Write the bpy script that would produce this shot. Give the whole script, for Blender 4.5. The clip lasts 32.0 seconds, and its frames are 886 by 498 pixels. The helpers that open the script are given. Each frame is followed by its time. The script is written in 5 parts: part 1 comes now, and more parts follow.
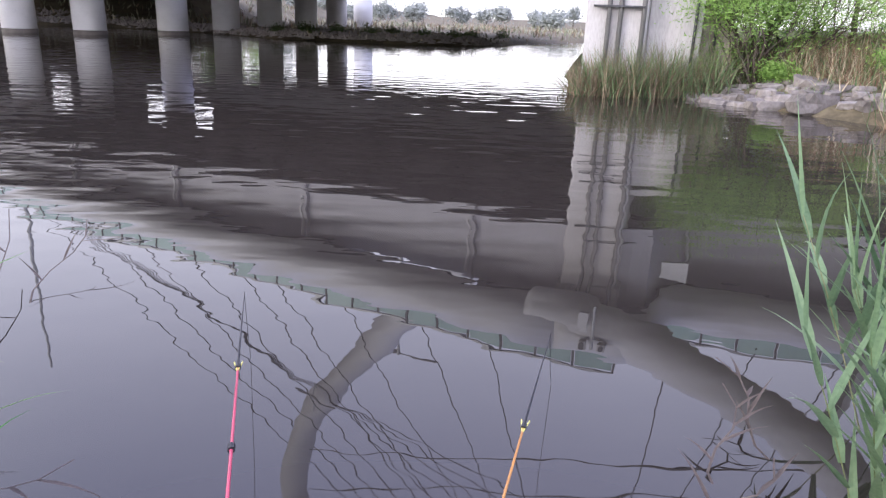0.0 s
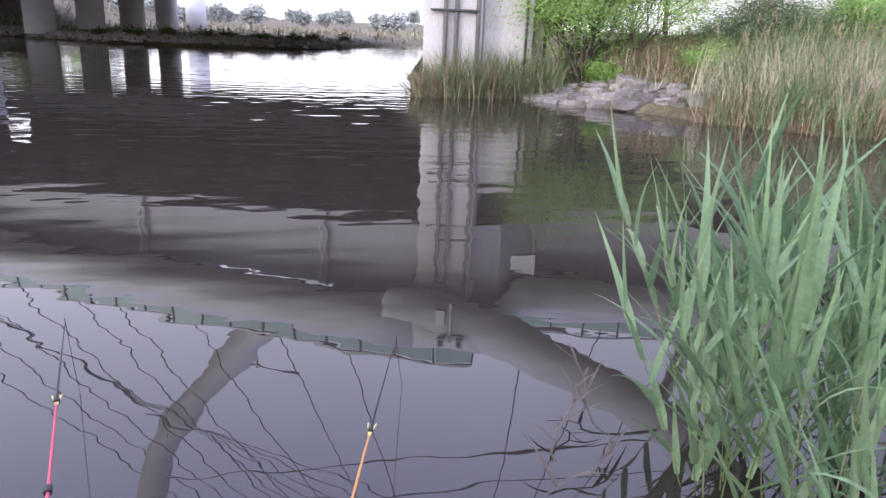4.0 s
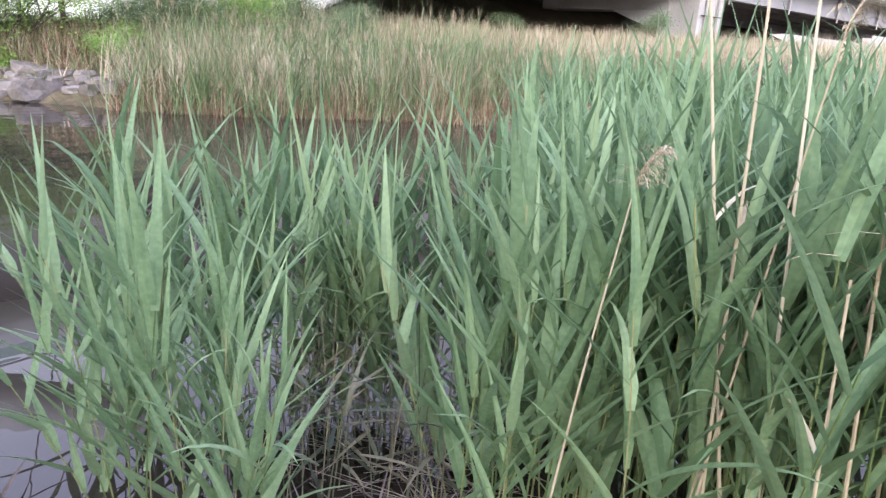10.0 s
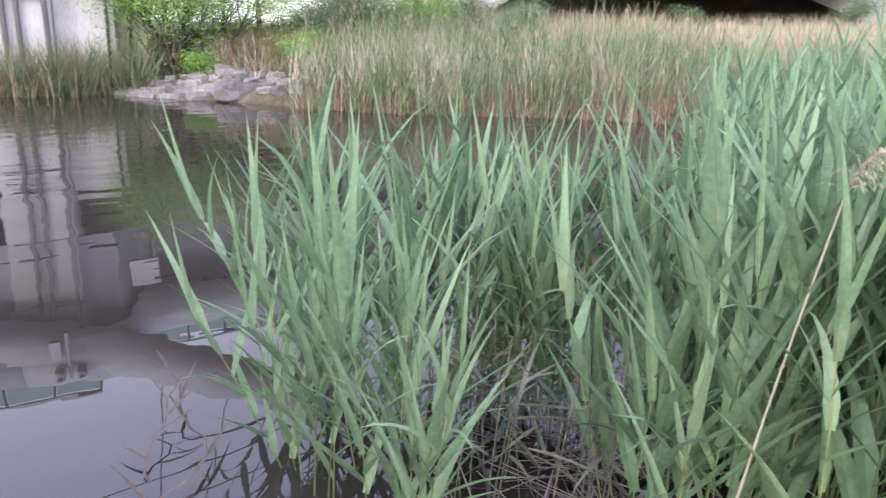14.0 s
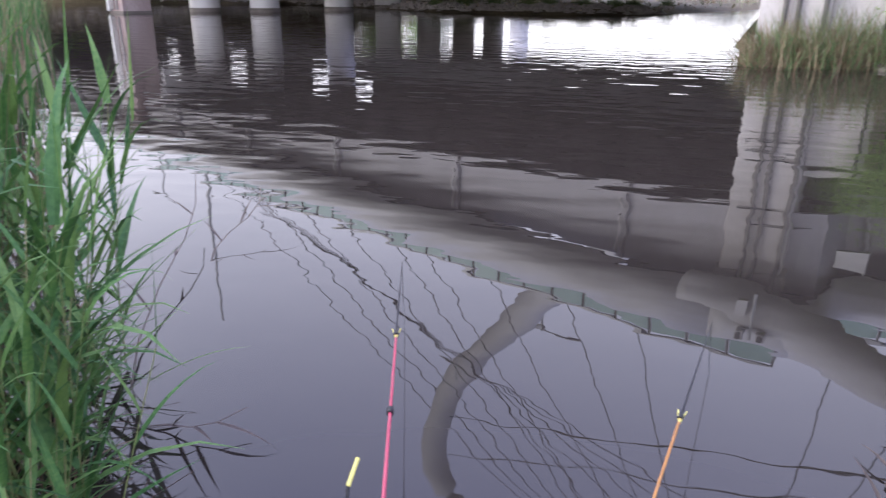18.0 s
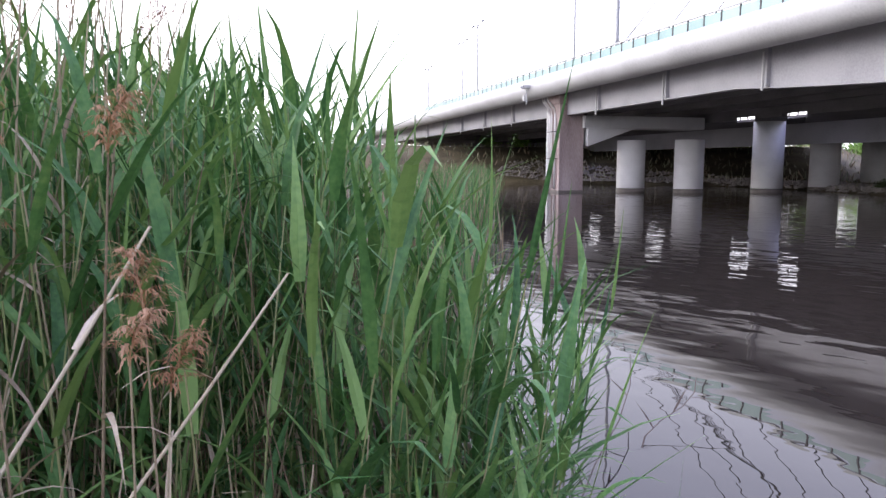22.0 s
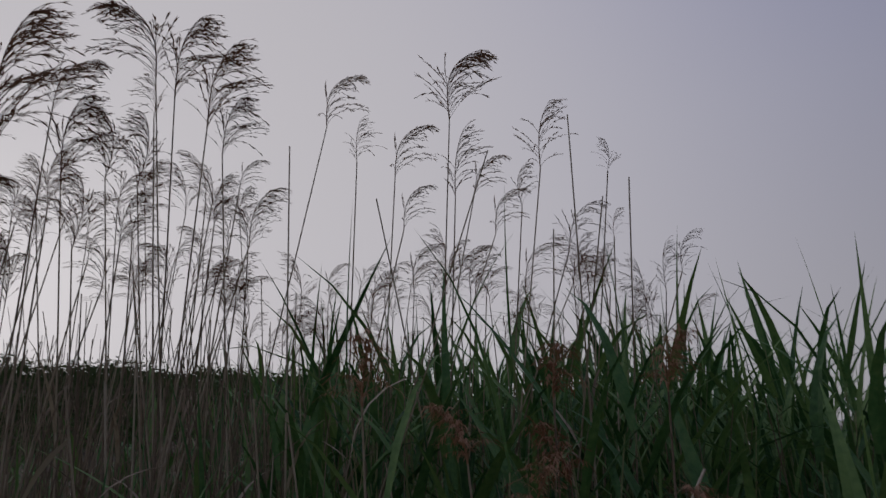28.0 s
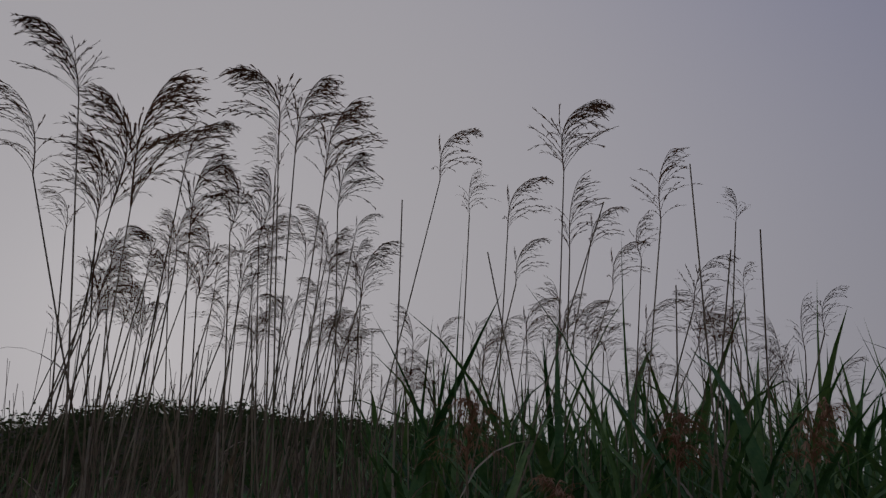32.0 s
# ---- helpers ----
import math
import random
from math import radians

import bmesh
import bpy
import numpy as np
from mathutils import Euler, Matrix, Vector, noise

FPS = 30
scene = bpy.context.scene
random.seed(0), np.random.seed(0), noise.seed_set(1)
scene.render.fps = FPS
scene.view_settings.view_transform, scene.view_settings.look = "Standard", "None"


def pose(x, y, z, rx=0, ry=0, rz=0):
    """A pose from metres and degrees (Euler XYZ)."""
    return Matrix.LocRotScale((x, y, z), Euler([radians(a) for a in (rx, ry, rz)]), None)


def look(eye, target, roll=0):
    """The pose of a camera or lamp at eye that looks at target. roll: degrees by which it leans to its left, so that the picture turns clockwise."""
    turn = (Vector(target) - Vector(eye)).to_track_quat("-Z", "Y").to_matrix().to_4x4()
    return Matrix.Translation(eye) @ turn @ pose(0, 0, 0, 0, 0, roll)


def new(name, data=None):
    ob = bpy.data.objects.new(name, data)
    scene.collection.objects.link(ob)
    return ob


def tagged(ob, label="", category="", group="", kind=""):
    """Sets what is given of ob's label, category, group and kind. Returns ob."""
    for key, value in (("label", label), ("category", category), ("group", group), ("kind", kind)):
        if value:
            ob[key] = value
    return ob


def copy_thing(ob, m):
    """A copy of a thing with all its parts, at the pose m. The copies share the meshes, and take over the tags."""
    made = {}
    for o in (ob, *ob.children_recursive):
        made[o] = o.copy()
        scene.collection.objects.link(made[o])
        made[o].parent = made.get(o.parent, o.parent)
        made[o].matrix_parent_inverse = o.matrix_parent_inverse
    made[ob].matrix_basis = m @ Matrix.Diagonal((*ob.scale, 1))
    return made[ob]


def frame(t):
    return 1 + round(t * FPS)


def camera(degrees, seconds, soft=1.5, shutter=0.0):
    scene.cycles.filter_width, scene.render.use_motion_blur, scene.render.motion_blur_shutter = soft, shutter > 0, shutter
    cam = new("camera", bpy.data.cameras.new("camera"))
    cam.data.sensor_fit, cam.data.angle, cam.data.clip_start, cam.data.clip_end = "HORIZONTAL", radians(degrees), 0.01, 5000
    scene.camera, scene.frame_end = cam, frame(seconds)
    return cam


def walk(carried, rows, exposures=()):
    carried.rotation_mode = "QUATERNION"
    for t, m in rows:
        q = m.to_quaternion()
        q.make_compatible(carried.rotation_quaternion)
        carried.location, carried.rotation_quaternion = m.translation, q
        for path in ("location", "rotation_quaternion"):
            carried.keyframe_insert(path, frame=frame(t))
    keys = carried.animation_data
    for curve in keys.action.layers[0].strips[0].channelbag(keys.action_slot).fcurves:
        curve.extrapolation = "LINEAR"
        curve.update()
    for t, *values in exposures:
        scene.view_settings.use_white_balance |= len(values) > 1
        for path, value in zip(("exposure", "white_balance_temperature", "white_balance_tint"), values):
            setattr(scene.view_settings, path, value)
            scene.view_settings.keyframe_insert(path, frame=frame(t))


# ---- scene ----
from collections import defaultdict

cam = camera(64.26, 32.0, soft=1.3, shutter=0.3)
# seconds, place of the lens, turn to the left, upward tilt, lean (degrees)
PATH = [
    (0.0, -0.018, 0.130, 1.560, -0.40, -18.26, 2.18),
    (0.5, -0.016, 0.124, 1.561, 0.12, -18.42, 2.13),
    (1.0, -0.020, 0.125, 1.562, 0.26, -18.23, 2.51),
    (1.5, -0.018, 0.116, 1.565, 0.04, -17.75, 2.31),
    (2.0, -0.015, 0.113, 1.566, -0.12, -17.75, 2.36),
    (2.5, -0.015, 0.114, 1.564, -0.87, -17.76, 2.68),
    (3.0, -0.013, 0.118, 1.563, -2.81, -17.82, 2.95),
    (3.5, 0.013, 0.132, 1.564, -8.21, -17.93, 2.66),
    (5.5, 0.105, 0.062, 1.582, -21.39, -15.80, 2.42),
    (6.0, 0.127, 0.067, 1.577, -25.92, -16.08, 3.09),
    (6.5, 0.150, 0.069, 1.578, -30.21, -16.60, 3.08),
    (7.0, 0.184, 0.054, 1.571, -34.58, -16.66, 2.58),
    (7.5, 0.211, 0.047, 1.569, -40.02, -17.34, 3.14),
    (8.0, 0.243, 0.046, 1.563, -44.32, -17.75, 3.40),
    (8.5, 0.272, 0.039, 1.565, -47.39, -17.23, 2.94),
    (9.0, 0.293, 0.026, 1.567, -50.79, -16.24, 3.32),
    (9.5, 0.320, 0.024, 1.563, -53.60, -16.25, 3.88),
    (10.0, 0.353, 0.017, 1.562, -56.07, -16.27, 3.92),
    (10.5, 0.368, 0.012, 1.563, -57.98, -16.22, 4.13),
    (11.0, 0.382, 0.009, 1.577, -58.84, -13.97, 4.14),
    (11.5, 0.383, 0.002, 1.588, -59.38, -11.91, 4.11),
    (12.0, 0.385, 0.003, 1.587, -58.87, -12.26, 4.10),
    (12.5, 0.383, 0.013, 1.579, -57.06, -13.81, 4.09),
    (13.0, 0.350, 0.024, 1.575, -51.76, -15.20, 3.54),
    (13.5, 0.314, 0.025, 1.570, -46.97, -16.09, 2.81),
    (14.0, 0.293, 0.038, 1.566, -42.63, -17.18, 2.33),
    (14.5, 0.258, 0.039, 1.567, -36.25, -17.55, 1.69),
    (15.0, 0.208, 0.043, 1.572, -29.30, -17.88, 1.93),
    (15.5, 0.157, 0.062, 1.571, -20.78, -18.29, 0.46),
    (17.5, -0.010, 0.112, 1.582, 3.18, -20.26, 0.98),
    (18.0, -0.051, 0.133, 1.565, 12.14, -20.65, 0.47),
    (18.5, -0.090, 0.159, 1.554, 19.37, -19.89, -0.65),
    (19.0, -0.113, 0.159, 1.545, 27.99, -18.86, -2.24),
    (19.5, -0.145, 0.130, 1.557, 33.57, -17.79, -1.48),
    (20.0, -0.192, 0.114, 1.578, 37.72, -17.19, -0.60),
    (20.5, -0.222, 0.083, 1.603, 40.99, -14.90, 0.43),
    (21.0, -0.255, 0.072, 1.617, 43.23, -12.81, -0.37),
    (21.5, -0.276, 0.064, 1.635, 43.29, -9.96, 0.01),
    (22.0, -0.286, 0.036, 1.650, 44.48, -6.93, -0.02),
    (22.5, -0.290, 0.011, 1.665, 46.88, -5.32, -0.07),
    (23.0, -0.292, -0.005, 1.674, 49.26, -3.96, -0.30),
    (23.5, -0.309, 0.006, 1.689, 54.55, -2.67, -2.04),
    (24.0, -0.281, -0.041, 1.703, 58.15, -0.94, -3.05),
    (24.5, -0.289, -0.041, 1.710, 60.90, -0.53, -2.11),
    (26.5, -0.427, -0.105, 1.640, 69.58, 9.98, -6.19),
    (27.0, -0.423, -0.116, 1.606, 72.30, 13.65, -3.98),
    (27.5, -0.378, -0.129, 1.572, 75.31, 15.47, -3.35),
    (28.0, -0.336, -0.141, 1.537, 78.11, 18.38, -2.89),
    (28.5, -0.366, -0.129, 1.559, 81.34, 20.32, -2.68),
    (29.0, -0.389, -0.119, 1.574, 84.68, 21.76, -1.79),
    (29.5, -0.383, -0.120, 1.568, 87.97, 22.89, -0.84),
    (30.0, -0.388, -0.117, 1.571, 90.33, 23.33, -0.15),
    (30.5, -0.379, -0.119, 1.565, 91.07, 23.53, 0.78),
    (31.0, -0.400, -0.114, 1.580, 90.66, 23.27, 0.81),
    (31.5, -0.366, -0.125, 1.555, 89.12, 23.01, 1.44),
    (32.0, -0.378, -0.123, 1.564, 88.04, 22.64, 1.02),
]
# seconds, stops, kelvin, tint
EXPOSE = [(0, 0.12, 6450, 10), (3.5, 0.12, 6400, 11), (6, 0.12, 6050, 17), (8, 0.2, 6000, 18), (9, 0.36, 6350, 12), (12, 0.2, 6450, 10), (13.2, 0.34, 6300, 12), (14, 0.38, 6300, 12), (15.5, 0.2, 6100, 14), (18, 0.05, 6400, 10), (20, 0.55, 6500, 10),
          (20.5, 0.68, 6500, 10), (21.3, 0.5, 6500, 10), (22, -0.15, 6500, 10), (23, -1.35, 6500, 10), (24.5, -1.95, 6500, 10), (26.5, -2.75, 6500, 10), (28, -3.1, 6500, 10), (30, -3.55, 6500, 10), (32, -3.6, 6500, 10)]
walk(cam, [(t, pose(x, y, z, 90 + up, 0, turn) @ pose(0, 0, 0, 0, 0, lean)) for t, x, y, z, turn, up, lean in PATH], EXPOSE)

# ---------------------------------------------------------------- sky and sun
world = bpy.data.worlds.new("sky")
scene.world = world
world.use_nodes = True
wn, wl = world.node_tree.nodes, world.node_tree.links
sky = wn.new("ShaderNodeTexSky")
sky.sky_type, sky.sun_disc = "NISHITA", False
SUN_TURN, SUN_UP = 112.0, 16.0   # degrees left of +y, degrees above the horizon
sky.sun_elevation, sky.sun_rotation = radians(SUN_UP), radians(-SUN_TURN)
sky.air_density, sky.dust_density, sky.ozone_density = 1.0, 6.0, 1.0
pale = wn.new("ShaderNodeHueSaturation")
pale.inputs["Saturation"].default_value = 0.25
cloud = wn.new("ShaderNodeMix")
cloud.data_type = "RGBA"
cloud.inputs[0].default_value = 0.9
tone = wn.new("ShaderNodeValToRGB")   # overcast: paler and warmer low down, bluer overhead
tone.color_ramp.elements[0].position, tone.color_ramp.elements[1].position = 0.05, 0.8
tone.color_ramp.elements[0].color, tone.color_ramp.elements[1].color = (0.90, 0.875, 0.93, 1), (0.49, 0.545, 1.03, 1)
middle = tone.color_ramp.elements.new(0.45)
middle.color = (0.745, 0.765, 1.03, 1)
gain = wn.new("ShaderNodeVectorMath")
gain.operation = "SCALE"
gain.inputs[3].default_value = 19.5
co, axis = wn.new("ShaderNodeTexCoord"), wn.new("ShaderNodeSeparateXYZ")
wl.new(co.outputs["Generated"], axis.inputs[0])
wl.new(axis.outputs[2], tone.inputs[0])
# brighter and less blue towards the low sun
glow, toward, near_sun, warm, lift = wn.new("ShaderNodeVectorMath"), wn.new("ShaderNodeMapRange"), wn.new("ShaderNodeMix"), wn.new("ShaderNodeMath"), wn.new("ShaderNodeVectorMath")
glow.operation = "DOT_PRODUCT"
glow.inputs[1].default_value = (-math.sin(radians(SUN_TURN)) * math.cos(radians(SUN_UP)), math.cos(radians(SUN_TURN)) * math.cos(radians(SUN_UP)), math.sin(radians(SUN_UP)))
wl.new(co.outputs["Generated"], glow.inputs[0])
toward.interpolation_type = "SMOOTHSTEP"
toward.inputs[1].default_value, toward.inputs[2].default_value = 0.2, 0.98
wl.new(glow.outputs["Value"], toward.inputs[0])
near_sun.data_type = "RGBA"
near_sun.inputs[7].default_value = (0.93, 0.895, 0.95, 1)
wl.new(toward.outputs[0], near_sun.inputs[0])
wl.new(tone.outputs[0], near_sun.inputs[6])
dusk, shade = wn.new("ShaderNodeMapRange"), wn.new("ShaderNodeMath")   # dimmer opposite the sun
dusk.interpolation_type = "SMOOTHSTEP"
dusk.inputs[1].default_value, dusk.inputs[2].default_value, dusk.inputs[3].default_value = -1.0, -0.35, 0.3
wl.new(glow.outputs["Value"], dusk.inputs[0])
shade.operation = "MULTIPLY"
warm.operation = "MULTIPLY_ADD"
warm.inputs[1].default_value, warm.inputs[2].default_value = 0.7, 1.0
wl.new(toward.outputs[0], warm.inputs[0])
lift.operation = "SCALE"
wl.new(near_sun.outputs[2], lift.inputs[0])
wl.new(warm.outputs[0], shade.inputs[0])
wl.new(dusk.outputs[0], shade.inputs[1])
wl.new(shade.outputs[0], lift.inputs[3])
wl.new(lift.outputs[0], gain.inputs[0])
wl.new(gain.outputs[0], cloud.inputs[7])
wl.new(sky.outputs[0], pale.inputs["Color"])
wl.new(pale.outputs[0], cloud.inputs[6])
wl.new(cloud.outputs[2], wn["Background"].inputs[0])
wn["Background"].inputs[1].default_value = 0.15
sun = new("sun", bpy.data.lights.new("sun", "SUN"))
sun.data.energy, sun.data.angle, sun.data.color = 1.2, radians(14), (1.0, 0.93, 0.85)
sa, su = radians(SUN_TURN), radians(SUN_UP)
sun.matrix_world = look((-30 * math.sin(sa) * math.cos(su), 30 * math.cos(sa) * math.cos(su), 30 * math.sin(su)), (0, 0, 0))

# ---------------------------------------------------------------- materials
def material(name, colours, rough=0.7, scale=4.0, bump=0.2, grain=40.0, metal=0.0, stretch=(1, 1, 1), per_object=0.0, per_island=0.0, through_light=0.0):
    """A surface mottled at two scales between the given colours, with fine relief."""
    m = bpy.data.materials.new(name)
    m.use_nodes = True
    n, l = m.node_tree.nodes, m.node_tree.links
    b = n["Principled BSDF"]
    b.inputs["Roughness"].default_value, b.inputs["Metallic"].default_value = rough, metal
    co, mp = n.new("ShaderNodeTexCoord"), n.new("ShaderNodeMapping")
    mp.inputs["Scale"].default_value = stretch
    l.new(co.outputs["Object"], mp.inputs[0])
    big, fine = n.new("ShaderNodeTexNoise"), n.new("ShaderNodeTexNoise")
    big.inputs["Scale"].default_value, big.inputs["Detail"].default_value = scale, 6
    fine.inputs["Scale"].default_value, fine.inputs["Detail"].default_value = grain, 4
    for q in (big, fine):
        l.new(mp.outputs[0], q.inputs["Vector"])
    mix = n.new("ShaderNodeMath")
    mix.operation = "MULTIPLY_ADD"
    l.new(fine.outputs["Fac"], mix.inputs[0])
    mix.inputs[1].default_value = 0.45
    add = n.new("ShaderNodeMath")
    add.operation = "MULTIPLY"
    l.new(big.outputs["Fac"], add.inputs[0])
    add.inputs[1].default_value = 0.65
    l.new(add.outputs[0], mix.inputs[2])
    value = mix.outputs[0]
    for amount, node, socket in ((per_object, "ShaderNodeObjectInfo", "Random"), (per_island, "ShaderNodeNewGeometry", "Random Per Island")):
        if amount:
            info, off = n.new(node), n.new("ShaderNodeMath")
            off.operation = "MULTIPLY_ADD"
            l.new(info.outputs[socket], off.inputs[0])
            off.inputs[1].default_value = amount
            shift = n.new("ShaderNodeMath")
            shift.operation = "SUBTRACT"
            l.new(value, shift.inputs[0])
            shift.inputs[1].default_value = amount / 2
            l.new(shift.outputs[0], off.inputs[2])
            value = off.outputs[0]
    ramp = n.new("ShaderNodeValToRGB")
    e = ramp.color_ramp.elements
    while len(e) < len(colours):
        e.new(0.5)
    for i, c in enumerate(colours):
        e[i].position = 0.3 + 0.5 * i / max(1, len(colours) - 1)
        e[i].color = (*c, 1)
    l.new(value, ramp.inputs[0])
    l.new(ramp.outputs[0], b.inputs["Base Color"])
    if bump:
        bp = n.new("ShaderNodeBump")
        bp.inputs["Strength"].default_value, bp.inputs["Distance"].default_value = bump, 0.02
        l.new(fine.outputs["Fac"], bp.inputs["Height"])
        l.new(bp.outputs[0], b.inputs["Normal"])
    if through_light:
        b.inputs["Specular IOR Level"].default_value = 0.3
        tr, ms = n.new("ShaderNodeBsdfTranslucent"), n.new("ShaderNodeMixShader")
        l.new(ramp.outputs[0], tr.inputs[0])
        ms.inputs[0].default_value = through_light
        l.new(b.outputs[0], ms.inputs[1])
        l.new(tr.outputs[0], ms.inputs[2])
        l.new(ms.outputs[0], n["Material Output"].inputs["Surface"])
    return m


def water_material():
    m = bpy.data.materials.new("river_water")
    m.use_nodes = True
    n, l = m.node_tree.nodes, m.node_tree.links
    b = n["Principled BSDF"]
    b.inputs["Base Color"].default_value = (0.03, 0.0248, 0.0205, 1)
    b.inputs["Roughness"].default_value, b.inputs["IOR"].default_value = 0.0, 1.5
    co = n.new("ShaderNodeTexCoord")
    # slow swell everywhere, a breeze that ruffles the water further out
    sep, reach = n.new("ShaderNodeSeparateXYZ"), n.new("ShaderNodeMapRange")
    l.new(co.outputs["Object"], sep.inputs[0])
    l.new(sep.outputs[1], reach.inputs[0])
    reach.inputs[1].default_value, reach.inputs[2].default_value = 3.6, 7.5
    far, gain, ruffle = n.new("ShaderNodeTexNoise"), n.new("ShaderNodeMapRange"), n.new("ShaderNodeMath")
    far.inputs["Scale"].default_value, far.inputs["Detail"].default_value = 0.16, 2
    l.new(co.outputs["Object"], far.inputs["Vector"])
    l.new(far.outputs["Fac"], gain.inputs[0])
    gain.inputs[1].default_value, gain.inputs[2].default_value = 0.42, 0.6
    gain.inputs[3].default_value, gain.inputs[4].default_value = 0.55, 1.0
    ruffle.operation = "MULTIPLY"
    l.new(reach.outputs[0], ruffle.inputs[0])
    l.new(gain.outputs[0], ruffle.inputs[1])
    total = None
    for scale, stretch, turn, weight, breezy in ((1.3, (1, 1.25, 1), 28, 0.1, False), (3.4, (1, 1.3, 1), 10, 0.04, False), (9.5, (0.8, 1.4, 1), 14, 0.007, False), (2.4, (1, 1.15, 1), 35, 0.34, True), (5.0, (0.7, 1.4, 1), 24, 0.11, True), (1.7, (0.35, 1.9, 1), 16, 0.34, True), (9.0, (0.4, 1.9, 1), 12, 0.03, True)):
        mp, no, mu = n.new("ShaderNodeMapping"), n.new("ShaderNodeTexNoise"), n.new("ShaderNodeMath")
        mp.inputs["Rotation"].default_value, mp.inputs["Scale"].default_value = (0, 0, radians(turn)), stretch
        no.inputs["Scale"].default_value, no.inputs["Detail"].default_value = scale, 0
        mu.operation, mu.inputs[1].default_value = "MULTIPLY", weight
        l.new(co.outputs["Object"], mp.inputs[0])
        l.new(mp.outputs[0], no.inputs["Vector"])
        l.new(no.outputs["Fac"], mu.inputs[0])
        here = mu.outputs[0]
        if breezy:
            wind = n.new("ShaderNodeMath")
            wind.operation = "MULTIPLY"
            l.new(here, wind.inputs[0])
            l.new(ruffle.outputs[0], wind.inputs[1])
            here = wind.outputs[0]
        if total is not None:
            a = n.new("ShaderNodeMath")
            l.new(total, a.inputs[0])
            l.new(here, a.inputs[1])
            here = a.outputs[0]
        total = here
    bp = n.new("ShaderNodeBump")
    bp.inputs["Distance"].default_value, bp.inputs["Strength"].default_value = 0.02, 1.0
    l.new(total, bp.inputs["Height"])
    l.new(bp.outputs[0], b.inputs["Normal"])
    return m


WATER = water_material()
CONCRETE = material("weathered_concrete", [(0.52, 0.51, 0.515), (0.69, 0.68, 0.69), (0.78, 0.77, 0.775)], 0.85, 0.8, 0.3, 30)
AGED = material("aged_dark_concrete", [(0.13, 0.125, 0.125), (0.2, 0.195, 0.195), (0.28, 0.27, 0.27)], 0.85, 0.9, 0.3, 26)
PALE = material("pale_painted_concrete", [(0.32, 0.3, 0.29), (0.47, 0.45, 0.44), (0.58, 0.56, 0.55)], 0.8, 0.9, 0.2, 24, stretch=(1, 1, 0.25))
# under-deck shade is put into this colour, darker than the other bridge surfaces
SOFFIT = material("shade_dark_soffit", [(0.115, 0.106, 0.11), (0.19, 0.178, 0.184), (0.26, 0.245, 0.25)], 0.9, 0.6, 0.2, 20)
GIRDER = material("grey_girder_paint", [(0.29, 0.288, 0.312), (0.385, 0.38, 0.408), (0.44, 0.432, 0.46)], 0.7, 0.7, 0.1, 16)
FAIRING = material("white_fairing_paint", [(0.38, 0.38, 0.385), (0.5, 0.5, 0.505), (0.56, 0.56, 0.565)], 0.45, 0.5, 0.05, 14)
PANEL = material("green_noise_panel", [(0.2, 0.32, 0.31), (0.28, 0.42, 0.4), (0.36, 0.5, 0.47)], 0.35, 1.5, 0.0, per_object=0.3)
STEEL = material("galvanised_steel", [(0.3, 0.31, 0.32), (0.42, 0.43, 0.44)], 0.5, 3, 0.05, 30, metal=0.6)
DARKSTEEL = material("dark_steel", [(0.03, 0.03, 0.035), (0.08, 0.08, 0.085)], 0.5, 3, 0.05, 30, metal=0.3)
EARTH = material("bank_earth", [(0.035, 0.028, 0.018), (0.08, 0.065, 0.035), (0.15, 0.12, 0.07), (0.1, 0.1, 0.04)], 0.95, 0.5, 0.6, 7)
STONE = material("bank_stone", [(0.1, 0.088, 0.08), (0.215, 0.19, 0.175), (0.32, 0.29, 0.27)], 0.85, 2.0, 0.6, 14, per_object=0.35)
ARCH = material("grey_arch_paint", [(0.42, 0.42, 0.43), (0.52, 0.52, 0.53), (0.58, 0.58, 0.59)], 0.6, 0.6, 0.05, 10)
STAINED = material("rust_stained_concrete", [(0.2, 0.145, 0.14), (0.4, 0.32, 0.31), (0.58, 0.51, 0.5)], 0.85, 1.1, 0.3, 24, stretch=(1, 1, 0.2))
WETBAND = material("tide_stain", [(0.09, 0.075, 0.066), (0.2, 0.178, 0.165)], 0.6, 2.0, 0.2, 20)

LEAF = material("reed_leaf_green", [(0.026, 0.085, 0.025), (0.084, 0.195, 0.056), (0.188, 0.312, 0.092)], 0.55, 3, 0.15, 60, per_object=0.45, per_island=0.4, through_light=0.16)
BELTLEAF = material("belt_leaf_green", [(0.08, 0.135, 0.055), (0.16, 0.235, 0.105), (0.28, 0.34, 0.175)], 0.6, 3, 0.1, 40, per_island=0.5, through_light=0.25)
BLEACHED = material("bleached_stalk", [(0.33, 0.265, 0.175), (0.46, 0.39, 0.275), (0.56, 0.5, 0.375)], 0.7, 4, 0.1, 50, per_object=0.4, per_island=0.4)
LEAF_BLUE = material("reed_leaf_blue_green", [(0.112, 0.188, 0.094), (0.205, 0.308, 0.16), (0.285, 0.385, 0.212)], 0.55, 3, 0.15, 60, per_object=0.3, per_island=0.28, through_light=0.3)
STRAW = material("dry_reed_straw", [(0.19, 0.145, 0.095), (0.36, 0.29, 0.195), (0.52, 0.45, 0.32)], 0.75, 4, 0.1, 50, per_object=0.5, per_island=0.4, through_light=0.15)
PLUME = material("brown_reed_plume", [(0.15, 0.075, 0.045), (0.27, 0.15, 0.09), (0.4, 0.25, 0.16)], 0.85, 6, 0.0, 60, per_object=0.4, through_light=0.35)
